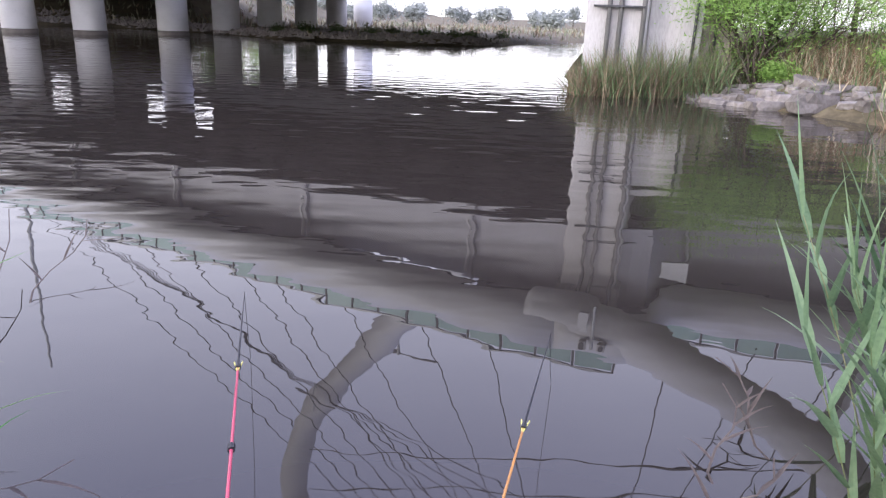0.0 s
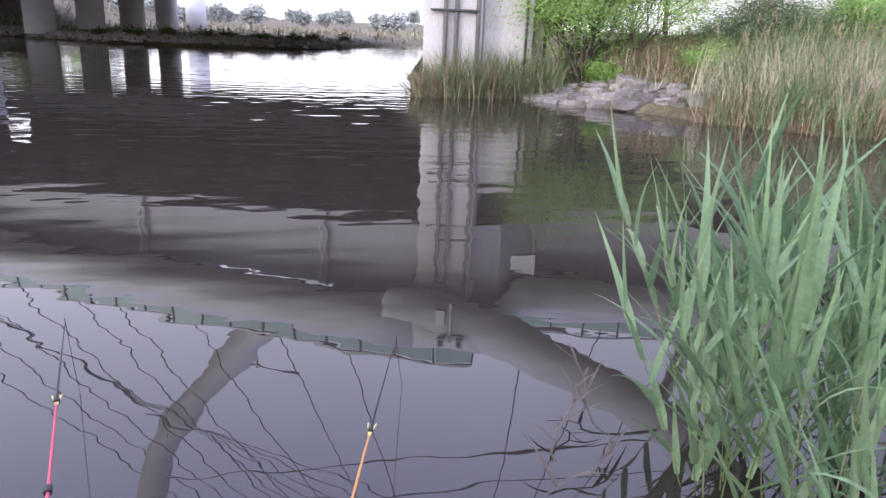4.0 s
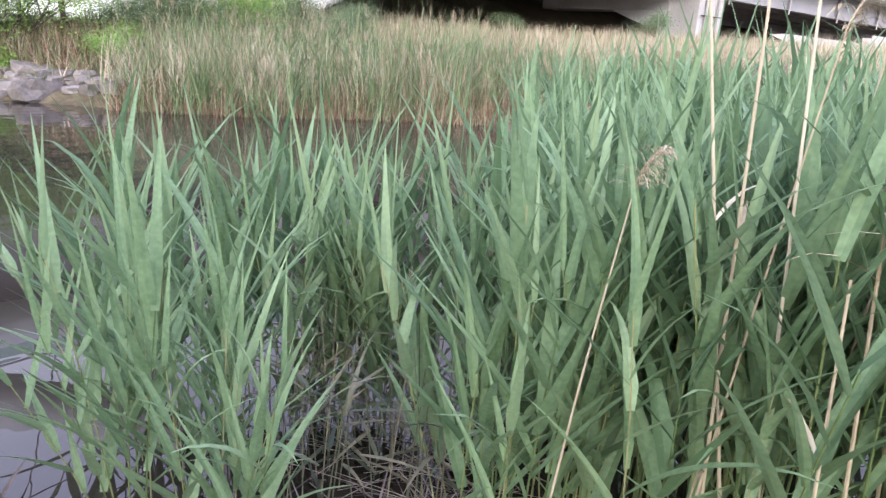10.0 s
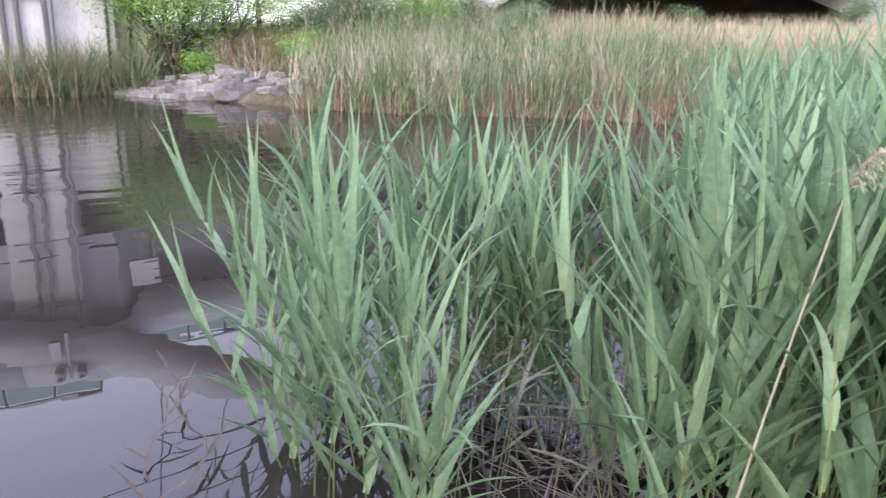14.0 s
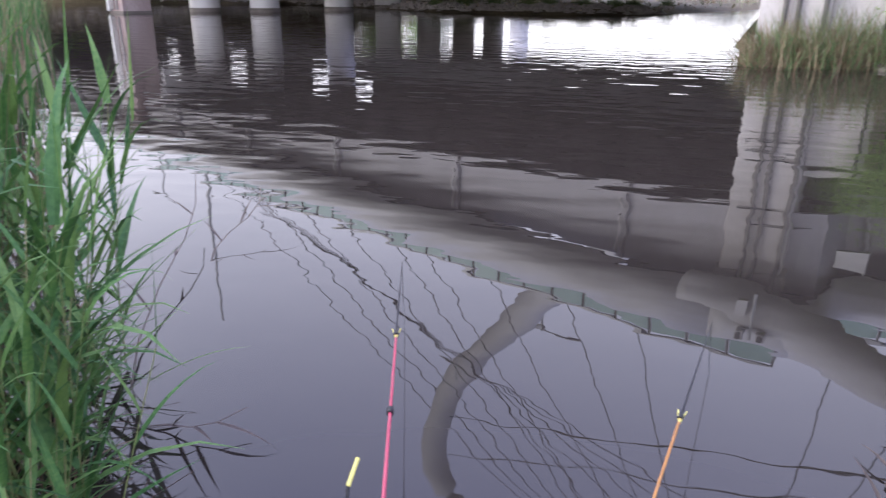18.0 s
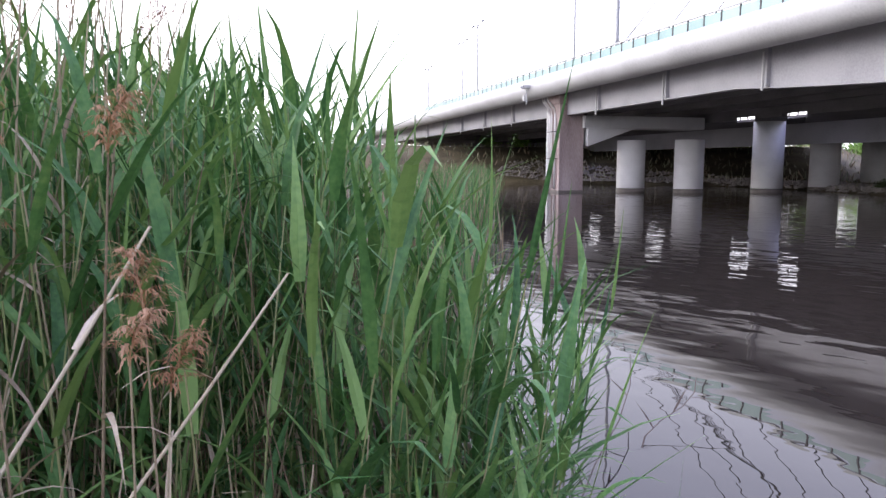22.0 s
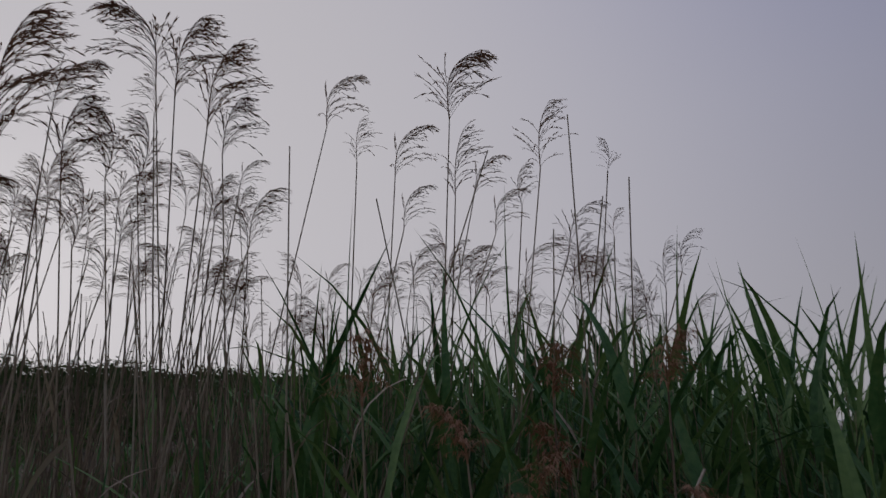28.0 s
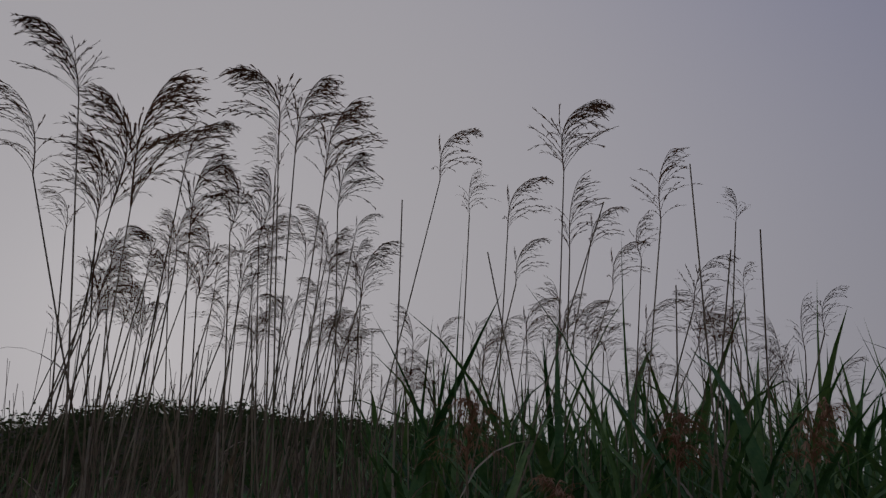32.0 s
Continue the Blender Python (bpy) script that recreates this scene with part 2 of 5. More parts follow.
RUSTPLUME = material("rusty_plume", [(0.24, 0.12, 0.065), (0.41, 0.235, 0.13), (0.54, 0.36, 0.23)], 0.85, 6, 0.0, 60, per_object=0.4, through_light=0.2)
STEM = material("green_reed_stem", [(0.1, 0.15, 0.05), (0.2, 0.24, 0.09), (0.32, 0.3, 0.15)], 0.6, 3, 0.05, 50, per_object=0.5, per_island=0.4)
TREELEAF = material("tree_foliage", [(0.13, 0.23, 0.05), (0.25, 0.41, 0.1), (0.38, 0.54, 0.16)], 0.6, 1.2, 0.0, 8, per_island=0.5, through_light=0.35)
SHRUB = material("shrub_foliage", [(0.05, 0.085, 0.03), (0.09, 0.13, 0.05), (0.15, 0.17, 0.08)], 0.7, 1.2, 0.0, 8, per_island=0.5, through_light=0.3)
GREYLEAF = material("grey_green_shrub_leaf", [(0.085, 0.13, 0.06), (0.155, 0.215, 0.105), (0.24, 0.3, 0.165)], 0.65, 1.2, 0.0, 8, per_island=0.5, through_light=0.3)
BARK = material("bark", [(0.06, 0.045, 0.035), (0.14, 0.11, 0.09)], 0.9, 6, 0.5, 30)
# distance haze is put into this leaf colour, greyer and paler
FARLEAF = material("haze_paled_foliage", [(0.24, 0.26, 0.23), (0.38, 0.4, 0.36)], 0.9, 0.4, 0.0, 2, per_island=0.4)
MEADOW = material("pale_meadow_grass", [(0.2, 0.22, 0.13), (0.32, 0.33, 0.22), (0.45, 0.43, 0.33)], 0.9, 0.4, 0.0, 3, per_island=0.5)


# ---------------------------------------------------------------- small builders
def finish(bm, name, mat, smooth=False):
    me = bpy.data.meshes.new(name)
    bm.normal_update()
    bm.to_mesh(me)
    bm.free()
    me.materials.append(mat)
    if smooth:
        for p in me.polygons:
            p.use_smooth = True
    return me


def part(name, bm, mat, parent=None, label="", smooth=False):
    me = bm if isinstance(bm, bpy.types.Mesh) else finish(bm, name, mat, smooth)
    ob = new(name, me)
    if parent:
        ob.parent = parent
    return tagged(ob, label)


def thing(name, label, category, at=(0, 0, 0), group="", kind="", turn=0):
    ob = new(name)
    ob.empty_display_size = 0.2
    ob.matrix_basis = pose(*at, 0, 0, turn)
    return tagged(ob, label, category, group, kind)


def box(bm, lo, hi, bevel=0.0, m=None):
    c = [(a + b) / 2 for a, b in zip(lo, hi)]
    s = [b - a for a, b in zip(lo, hi)]
    made = bmesh.ops.create_cube(bm, size=1, matrix=(m or Matrix()) @ Matrix.LocRotScale(c, None, s))
    if bevel:
        edges = {e for v in made["verts"] for e in v.link_edges}
        bmesh.ops.bevel(bm, geom=list(edges), offset=bevel, segments=2, affect="EDGES", profile=0.6)


def tube(bm, points, radius, sides=8, taper=None):
    """A round rod along the points; radius may change from point to point."""
    pts = [Vector(p) for p in points]
    rings = []
    for i, p in enumerate(pts):
        d = (pts[min(i + 1, len(pts) - 1)] - pts[max(i - 1, 0)]).normalized()
        a = d.orthogonal().normalized() if abs(d.z) > 0.9 else d.cross(Vector((0, 0, 1))).normalized()
        b = d.cross(a)
        r = radius if taper is None else radius + (taper - radius) * i / (len(pts) - 1)
        rings.append([bm.verts.new(p + (a * math.cos(k * math.tau / sides) + b * math.sin(k * math.tau / sides)) * r) for k in range(sides)])
    for u, v in zip(rings, rings[1:]):
        for k in range(sides):
            bm.faces.new((u[k], u[(k + 1) % sides], v[(k + 1) % sides], v[k]))
    for ring in (rings[0][::-1], rings[-1]):
        bm.faces.new(ring)


def pillar(bm, x, y, z0, z1, r, sides=28):
    tube(bm, [(x, y, z0), (x, y, z1)], r, sides)


# ---------------------------------------------------------------- lie of the land
SHORE = [(-1.7, 0.5), (0.2, 0.9), (1.6, 0.6), (3.2, -0.6), (5.5, 0.6), (9, 3.5), (13.2, 7.2), (12.4, 8.7), (10.8, 10.0), (9.2, 11.2), (7.8, 12.8), (7.0, 14.2), (6.3, 15.4), (5.7, 17.9), (3.8, 18.6),
         (3.6, 21), (5.5, 30), (12, 60), (6, 50), (1, 41.8), (-3, 40.3), (-9, 41.5), (-14.5, 46.5), (-23, 51.5), (-46, 45), (-62, 38), (-28, 32), (-11.5, 13), (-4.6, 4.2)]


def shore_distance(x, y):
    """Distance to the water's edge: below zero over the water, above zero on land (numpy arrays)."""
    best = np.full(x.shape, 1e9)
    inside = np.zeros(x.shape, bool)
    for (ax, ay), (bx, by) in zip(SHORE, SHORE[1:] + SHORE[:1]):
        dx, dy = bx - ax, by - ay
        k = np.clip(((x - ax) * dx + (y - ay) * dy) / (dx * dx + dy * dy), 0, 1)
        best = np.minimum(best, np.hypot(x - ax - k * dx, y - ay - k * dy))
        inside ^= ((ay > y) != (by > y)) & (x < dx * (y - ay) / (dy if dy else 1e-9) + ax)
    return np.where(inside, -best, best)


def land(x, y):
    """Height of the ground."""
    x, y = np.asarray(x, float), np.asarray(y, float)
    d = shore_distance(x, y)
    lump = 0.5 * np.sin(x * 1.7 + 0.6 * y) * np.sin(y * 1.3 - 0.4 * x) + 0.5 * np.sin(x * 0.53 - y * 0.71)
    right = np.clip((x - 4.0) / 3.0, 0, 1) * np.clip((34 - y) / 10, 0, 1)
    low = 0.10 + 0.30 * (1 - np.exp(-np.maximum(d, 0) / 2.0))
    high = 0.14 + 1.15 * (1 - np.exp(-np.maximum(d, 0) / 3.6)) + 0.9 * (1 - np.exp(-np.maximum(d, 0) / 14)) * np.clip((x - 8) / 8, 0, 1)
    hill = 25 * np.exp(-(((x + 165) / 60) ** 2 + ((y + 30) / np.where(y < -30, 185, 95)) ** 2)) * (1 + 0.05 * np.sin(y * 0.09) + 0.03 * np.sin(y * 0.31))
    berm = 2.7 * np.clip((np.hypot(x, y) - 60) / 12, 0, 1) * np.clip((-x - 14) / 8, 0, 1) * np.clip((x + 75) / 15, 0, 1) * (y > 0)
    behind = 0.25 * (x - 3.4) + 0.968 * (y - 17.36)
    bank = 3.4 * np.clip((behind - 9.5) / 7, 0, 1) * np.clip((x - 0.9 * y) / 9, 0, 1) * (y > -5) * np.clip((90 - x) / 20, 0, 1)
    up = berm + bank + low * (1 - right) + high * right + 0.06 * lump * np.clip(d, 0, 1) + hill
    return np.where(d > 0, up, np.maximum(-0.7, 0.10 + d * 0.5))


def ground():
    u = np.linspace(-1, 1, 301)
    c = 1400 * np.sinh(7 * u) / np.sinh(7)
    gx, gy = np.meshgrid(c, c + 4)
    gz = land(gx, gy)
    k = len(u)
    verts = np.stack([gx.ravel(), gy.ravel(), gz.ravel()], 1)
    i = np.arange((k - 1) * k).reshape(k - 1, k)[:, :-1].ravel()
    faces = np.stack([i, i + 1, i + k + 1, i + k], 1)
    me = bpy.data.meshes.new("ground")
    me.from_pydata(verts.tolist(), [], faces.tolist())
    me.materials.append(EARTH)
    for p in me.polygons:
        p.use_smooth = True
    return tagged(new("ground", me), "river banks of bare earth, grass and straw litter", "ground", kind="structure")


CELL = 0.2
LEVELS = land(*np.meshgrid(np.arange(-60, 60, CELL), np.arange(-20, 80, CELL), indexing="ij"))


def level(x, y):
    """Height of the ground at one place."""
    u, v = (x + 60) / CELL, (y + 20) / CELL
    if not (0 <= u < LEVELS.shape[0] - 1 and 0 <= v < LEVELS.shape[1] - 1):
        return float(land(np.array([x]), np.array([y]))[0])
    i, j = int(u), int(v)
    u, v = u - i, v - j
    return float((LEVELS[i, j] * (1 - u) + LEVELS[i + 1, j] * u) * (1 - v) + (LEVELS[i, j + 1] * (1 - u) + LEVELS[i + 1, j + 1] * u) * v)


ground()
bm = bmesh.new()
bmesh.ops.create_grid(bm, x_segments=1, y_segments=1, size=1)
for v in bm.verts:
    v.co = Vector((v.co.x * 90 - 20, v.co.y * 60 + 40, 0))
tagged(part("water", bm, WATER), "still dark river water mirroring the bridge and sky", "water", kind="structure")

# ---------------------------------------------------------------- the bridge's line
FOOT = Vector((3.4, 17.36, 0))
LEFT, RIGHT = Vector((-0.860, 0.510, 0)).normalized(), Vector((0.968, -0.25, 0)).normalized()
BEND = 2.5


def edge(s):
    """A point under the bridge's near edge, s metres from the bank pier (to the left above zero), with the way along and the way across."""
    r = math.sqrt(s * s + BEND * BEND)
    p = FOOT + LEFT * ((r + s) / 2) + RIGHT * ((r - s) / 2) - (LEFT + RIGHT) * (BEND / 2)
    d = (LEFT * (1 + s / r) - RIGHT * (1 - s / r)).normalized()
    return p, d, Vector((d.y, -d.x, 0))


def on_deck(s, n, z):
    p, d, a = edge(s)
    q = p + a * n
    return Vector((q.x, q.y, z))


def deck_pose(s, n, z):
    p, d, a = edge(s)
    q = p + a * n
    return Matrix(((d.x, a.x, 0, q.x), (d.y, a.y, 0, q.y), (0, 0, 1, z), (0, 0, 0, 1)))


def sweep(bm, outline, s0, s1, step=3.0, closed=True):
    """Draws an outline of (across, height) along the bridge."""
    k = max(1, int(abs(s1 - s0) / step))
    shape = outline if callable(outline) else lambda s: outline
    rings = [[bm.verts.new(on_deck(s, n, z)) for n, z in shape(s)] for s in (s0 + (s1 - s0) * i / k for i in range(k + 1))]
    m = len(rings[0])
    for u, v in zip(rings, rings[1:]):
        for j in range(m if closed else m - 1):
            bm.faces.new((u[j], u[(j + 1) % m], v[(j + 1) % m], v[j]))
    if closed:
        bm.faces.new(rings[0][::-1])
        bm.faces.new(rings[-1])
    bmesh.ops.recalc_face_normals(bm, faces=bm.faces)


def swept(name, outline, s0, s1, mat, parent, label="", step=3.0, smooth=False):
    bm = bmesh.new()
    sweep(bm, outline, s0, s1, step)
    return part(name, bm, mat, parent, label, smooth)


S0, S1 = -75.0, 105.0
SLOT = 0.32
bridge = thing("road_bridge", "long grey concrete road bridge with a rounded white edge over the river", "bridge", kind="structure")
nose = [(-0.55 + 0.61 * math.cos(a), 5.93 + 0.61 * math.sin(a)) for a in [radians(60 + 15 * i) for i in range(18)]]


def set_back(s):
    """How far the edge stands back on the bank side of the arch foot."""
    k = max(0.0, min(1.0, (-1.9 - s) / 0.8))
    return 2.6 * k * k * (3 - 2 * k) * max(0.0, min(1.0, (s + 21) / 16))


for s0, s1, step in ((S0, -21, 1.5), (-21, 0, 0.35), (0, S1, 1.5)):
    swept("edge_fairing", lambda s: [(n + set_back(s), z) for n, z in nose], s0, s1, FAIRING, bridge, "rounded white edge fairing", step, True)
    swept("deck_slab", lambda s: [(n + set_back(s), z) for n, z in ((-0.4, 5.6), (SLOT, 5.6), (SLOT, 5.72), (-0.4, 5.72))], s0, s1, SOFFIT, bridge, "underside of the deck with its shade put into the colour", step)
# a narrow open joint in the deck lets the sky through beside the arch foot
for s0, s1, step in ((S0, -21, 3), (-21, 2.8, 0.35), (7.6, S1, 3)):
    swept("deck_slab", lambda s: [(SLOT + set_back(s), 5.61), (9.4, 5.5), (9.4, 6.25), (SLOT + set_back(s), 6.25)], s0, s1, SOFFIT, bridge, "underside of the deck with its shade put into the colour", step)
swept("deck_slab", [(2.6, 5.6), (9.4, 5.5), (9.4, 6.25), (2.6, 6.25)], 2.8, 7.6, SOFFIT, bridge, "underside of the deck with its shade put into the colour")
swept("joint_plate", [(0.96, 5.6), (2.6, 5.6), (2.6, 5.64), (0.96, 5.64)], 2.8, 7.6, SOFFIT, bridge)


def girder_foot(s):
    """Underside of the edge girder: deeper over the bank pier."""
    return 4.33 - 0.72 * max(0.0, 1 - (s / 17) ** 2)


for s0, s1, step in ((S0, -21, 3), (-21, 21, 0.5), (21, S1, 3)):
    swept("edge_girder", lambda s: [(0.55 + set_back(s) + a, z) for a, z in ((0, girder_foot(s)), (0.4, girder_foot(s)), (0.4, 5.62), (0, 5.62))], s0, s1, GIRDER, bridge, "grey edge girder", step)
# inner girders take the colour darkened for under-deck shade
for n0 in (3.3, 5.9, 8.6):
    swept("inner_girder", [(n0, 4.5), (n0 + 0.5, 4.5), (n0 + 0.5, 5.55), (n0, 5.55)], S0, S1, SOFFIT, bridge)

# pale strips imitate bright lines of light along slits in the deck
for n, z in ((2.3, 5.38), (4.6, 5.3), (5.1, 5.3), (7.3, 5.26), (8.1, 5.26)):
    for s0, s1 in ((S0, -34), (-29.5, -4), (6, 30), (35, S1)):
        swept("service_pipe", [(n, z), (n + 0.09, z), (n + 0.09, z + 0.09), (n, z + 0.09)], s0, s1, FAIRING, bridge, "thin pale strip standing in for light through slits in the deck")


def bank_pier(name, s, wide, deep, label, top=5.45, stained=False, wing=0.0):
    """A near pier under the fairing: shaft with grooves, corner pipes and a tide stain."""
    m = deck_pose(s, 0.1, 0)
    t = tagged(new(name), label, "bridge pier", "bridge piers")
    t.matrix_basis = m
    z0 = min(level(*(m @ Vector((x, y, 0))).xy) for x in (-wide / 2, wide / 2) for y in (0, deep)) - 0.6
    left = wide / 2 - wide * (0.6 if wing else 1.0)
    bm = bmesh.new()
    box(bm, (left, 0, z0), (wide / 2, deep, top), 0.05)
    part("shaft", bm, STAINED if stained else PALE, t)
    if wing:
        bm = bmesh.new()
        box(bm, (-wide / 2 - 0.25, 0.3, z0), (left - 0.003, deep, 2.45), 0.04)
        part("side_panel", bm, PALE, t, "low pale panel wall beside the shaft")
        bm = bmesh.new()
        box(bm, (-wide / 2 - 0.3 - wing, 0.75, z0), (-wide / 2 - 0.253, deep + 0.4, 2.5), 0.05)
        part("side_wall", bm, STAINED, t, "streaked side wall")
        for x in (-wide / 2 - 0.1, -wide / 2 - 0.55):
            bm = bmesh.new()
            tube(bm, [(x, 0.24 if x > -1.5 else 0.69, 0.3), (x, 0.24 if x > -1.5 else 0.69, 2.4)], 0.035, 8)
            part("conduit", bm, DARKSTEEL, t, "thin dark conduit", True)
        bm = bmesh.new()
        box(bm, (-wide / 2 - 0.75, 0.2, 4.2), (-wide / 2 - 0.1, 0.45, 4.6), 0.02)
        part("junction_box", bm, FAIRING, t, "pale junction box")
    bm = bmesh.new()
    box(bm, (left - 0.012, -0.012, -0.3), (wide / 2 + 0.012, deep + 0.012, 0.12), 0.02)
    part("tide_mark", bm, WETBAND, t, "dark tide stain")
    for x in (0.27, 0.16, -0.06) if wing else (0.28, 0.1, -0.22):
        bm = bmesh.new()
        u = wide * x
        tube(bm, [(u, -0.09, max(z0, 0) + 0.2), (u, -0.09, top - 1.1), (u, -0.14, top - 0.75), (u, -0.5, top - 0.35), (u, -0.62, top - 0.05)], 0.055, 10)
        part("drain_pipe", bm, AGED if wing else CONCRETE if stained else PALE, t, "grey drain pipe", True)
    for z in (1.9, 3.4):
        bm = bmesh.new()
        box(bm, (-wide * (0.07 if wing else 0.36), -0.17, z), (wide * 0.42, -0.02, z + 0.04), 0.005)
        part("pipe_clamp", bm, DARKSTEEL, t)
    bm = bmesh.new()
    box(bm, (left - 0.1, -0.1, top - 0.5), (wide / 2 + 0.1, deep + 0.1, top - 0.02), 0.06)
    part("head", bm, STAINED if stained else PALE, t)
    if stained:
        bm = bmesh.new()
        box(bm, (wide * 0.3, -0.16, 0.1), (wide * 0.48, 0.0, top - 0.9), 0.03)
        part("pipe_duct", bm, FAIRING, t, "white pipe duct")
    return t


S_A, S_C = 32.1, -31.6
pier_a = bank_pier("bridge_pier", S_A, 1.5, 1.5, "rust-stained square river pier with white drain pipes and a tide stain", stained=True)
pier_b = bank_pier("bridge_pier", -0.98, 2.35, 2.0, "broad pale bank pier with grey drain pipes behind a reed clump", wing=0.65)
pier_c = bank_pier("bridge_pier", S_C, 2.0, 1.8, "pale pier on the straw-covered bank with a crossbeam")


def columns(places, r, top, label, group):
    for x, y in places:
        t = thing("bridge_column", label, "bridge column", (x, y, 0), group)
        bm = bmesh.new()
        pillar(bm, 0, 0, min(level(x, y), -0.1) - 0.5, top, r, 32)
        part("shaft", bm, CONCRETE, t, smooth=True)
        bm = bmesh.new()
        pillar(bm, 0, 0, -0.2, 0.22, r + 0.012, 32)
        part("tide_mark", bm, WETBAND, t, "dark tide stain", True)


columns([(-21.4, 37.1), (-18.4, 38.2)], 0.8, 2.95, "round grey river column under the bridge's crossbeam", "round river columns")
columns([(-15.5 + 1.62 * i, 42.0 + 4.75 * i) for i in range(6)], 0.84, 3.99, "round grey column of the far carriageway", "round river columns")

far_deck = thing("far_bridge", "second lower concrete carriageway behind the first", "bridge", kind="structure")
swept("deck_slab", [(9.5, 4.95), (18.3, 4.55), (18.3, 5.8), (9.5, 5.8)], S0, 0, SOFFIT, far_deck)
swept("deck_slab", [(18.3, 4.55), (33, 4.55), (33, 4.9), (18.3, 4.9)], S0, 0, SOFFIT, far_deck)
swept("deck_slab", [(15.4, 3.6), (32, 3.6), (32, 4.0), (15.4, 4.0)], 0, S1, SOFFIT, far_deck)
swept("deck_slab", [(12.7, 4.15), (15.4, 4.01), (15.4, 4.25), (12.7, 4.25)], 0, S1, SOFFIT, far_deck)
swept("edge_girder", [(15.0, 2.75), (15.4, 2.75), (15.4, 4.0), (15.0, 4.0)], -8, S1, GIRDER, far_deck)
# hanging panels added to keep skylight out of the gap between carriageways
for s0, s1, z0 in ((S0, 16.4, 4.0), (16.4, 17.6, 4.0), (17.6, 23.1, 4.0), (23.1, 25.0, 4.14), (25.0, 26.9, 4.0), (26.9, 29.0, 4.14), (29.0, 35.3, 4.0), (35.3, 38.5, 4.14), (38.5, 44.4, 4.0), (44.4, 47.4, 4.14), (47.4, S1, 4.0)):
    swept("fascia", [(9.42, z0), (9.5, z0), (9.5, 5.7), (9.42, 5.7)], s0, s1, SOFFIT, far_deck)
# added cover that blocks the sky between the carriageways, with open light wells
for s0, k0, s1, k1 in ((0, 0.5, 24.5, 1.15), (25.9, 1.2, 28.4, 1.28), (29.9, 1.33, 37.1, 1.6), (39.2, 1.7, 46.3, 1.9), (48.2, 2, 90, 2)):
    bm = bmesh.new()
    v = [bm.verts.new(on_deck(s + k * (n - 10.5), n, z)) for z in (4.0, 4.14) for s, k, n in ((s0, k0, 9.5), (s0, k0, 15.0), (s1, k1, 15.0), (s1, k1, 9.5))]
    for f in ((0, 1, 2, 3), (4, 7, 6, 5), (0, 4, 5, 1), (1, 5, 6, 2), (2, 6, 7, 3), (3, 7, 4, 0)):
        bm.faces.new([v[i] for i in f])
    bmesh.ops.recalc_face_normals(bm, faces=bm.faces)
    part("light_block_cover", bm, SOFFIT, far_deck)

bm = bmesh.new()
box(bm, (-0.03, -0.03, 0), (0.03, 0.03, 1.0), 0.006)
post = finish(bm, "rail_post", DARKSTEEL)
for k in range(64):
    part("rail_post", post, DARKSTEEL, far_deck).matrix_basis = deck_pose(20 + 0.75 * k, 15.2, 3.98)
for z in (4.45, 4.95):
    swept("guard_rail", [(15.16, z), (15.24, z), (15.24, z + 0.06), (15.16, z + 0.06)], 20, 68, DARKSTEEL, far_deck)

# ---------------------------------------------------------------- reeds
def strip(store, base, az, up, length, width, droop, segs=5, twist=0.0, crease=0.25):
    """One reed leaf: a creased blade, widest near a third of its length, bending over under its weight."""
    V, F = store
    p, ang = Vector(base), up
    side = Vector((-math.sin(az + twist), math.cos(az + twist), 0))
    rows = []
    for i in range(segs + 1):
        f = i / segs
        w = width * 0.5 * (0.55 + 2.6 * f if f < 0.17 else max(0.0, 1 - (f - 0.17) / 0.83))
        d = Vector((math.cos(az) * math.cos(ang), math.sin(az) * math.cos(ang), math.sin(ang)))
        nrm = side.cross(d)
        if i < segs:
            k = len(V)
            V += [p - side * w + nrm * w * crease * -1, p.copy(), p + side * w + nrm * w * crease * -1]
            rows.append((k, k + 1, k + 2))
        else:
            V.append(p.copy())
            rows.append((len(V) - 1,))
        p = p + d * (length / segs)
        ang -= droop * (0.4 + f) / segs
    for a, b in zip(rows, rows[1:]):
        if len(b) == 3:
            F += [(a[0], a[1], b[1], b[0]), (a[1], a[2], b[2], b[1])]
        else:
            F += [(a[0], a[1], b[0]), (a[1], a[2], b[0])]


def rod(store, pts, r0, r1, sides=4):
    V, F = store
    last = None
    for i, p in enumerate(pts):
        r = r0 + (r1 - r0) * i / (len(pts) - 1)
        k = len(V)
        V += [Vector(p) + Vector((math.cos(j * math.tau / sides) * r, math.sin(j * math.tau / sides) * r, 0)) for j in range(sides)]
        if last is not None:
            F += [(last + j, last + (j + 1) % sides, k + (j + 1) % sides, k + j) for j in range(sides)]
        last = k


def mesh_of(store, name, mat):
    me = bpy.data.meshes.new(name)
    me.from_pydata([tuple(v) for v in store[0]], [], store[1])
    me.materials.append(mat)
    return me


def stem_line(rng, base, height, lean, az, bend):
    pts = []
    for i in range(6):
        f = i / 5
        o = height * (lean * f + bend * f * f)
        pts.append(Vector((base[0] + math.cos(az) * o, base[1] + math.sin(az) * o, base[2] + height * f)))
    return pts


def at_line(pts, f):
    k = min(int(f * 5), 4)
    return pts[k].lerp(pts[k + 1], f * 5 - k)


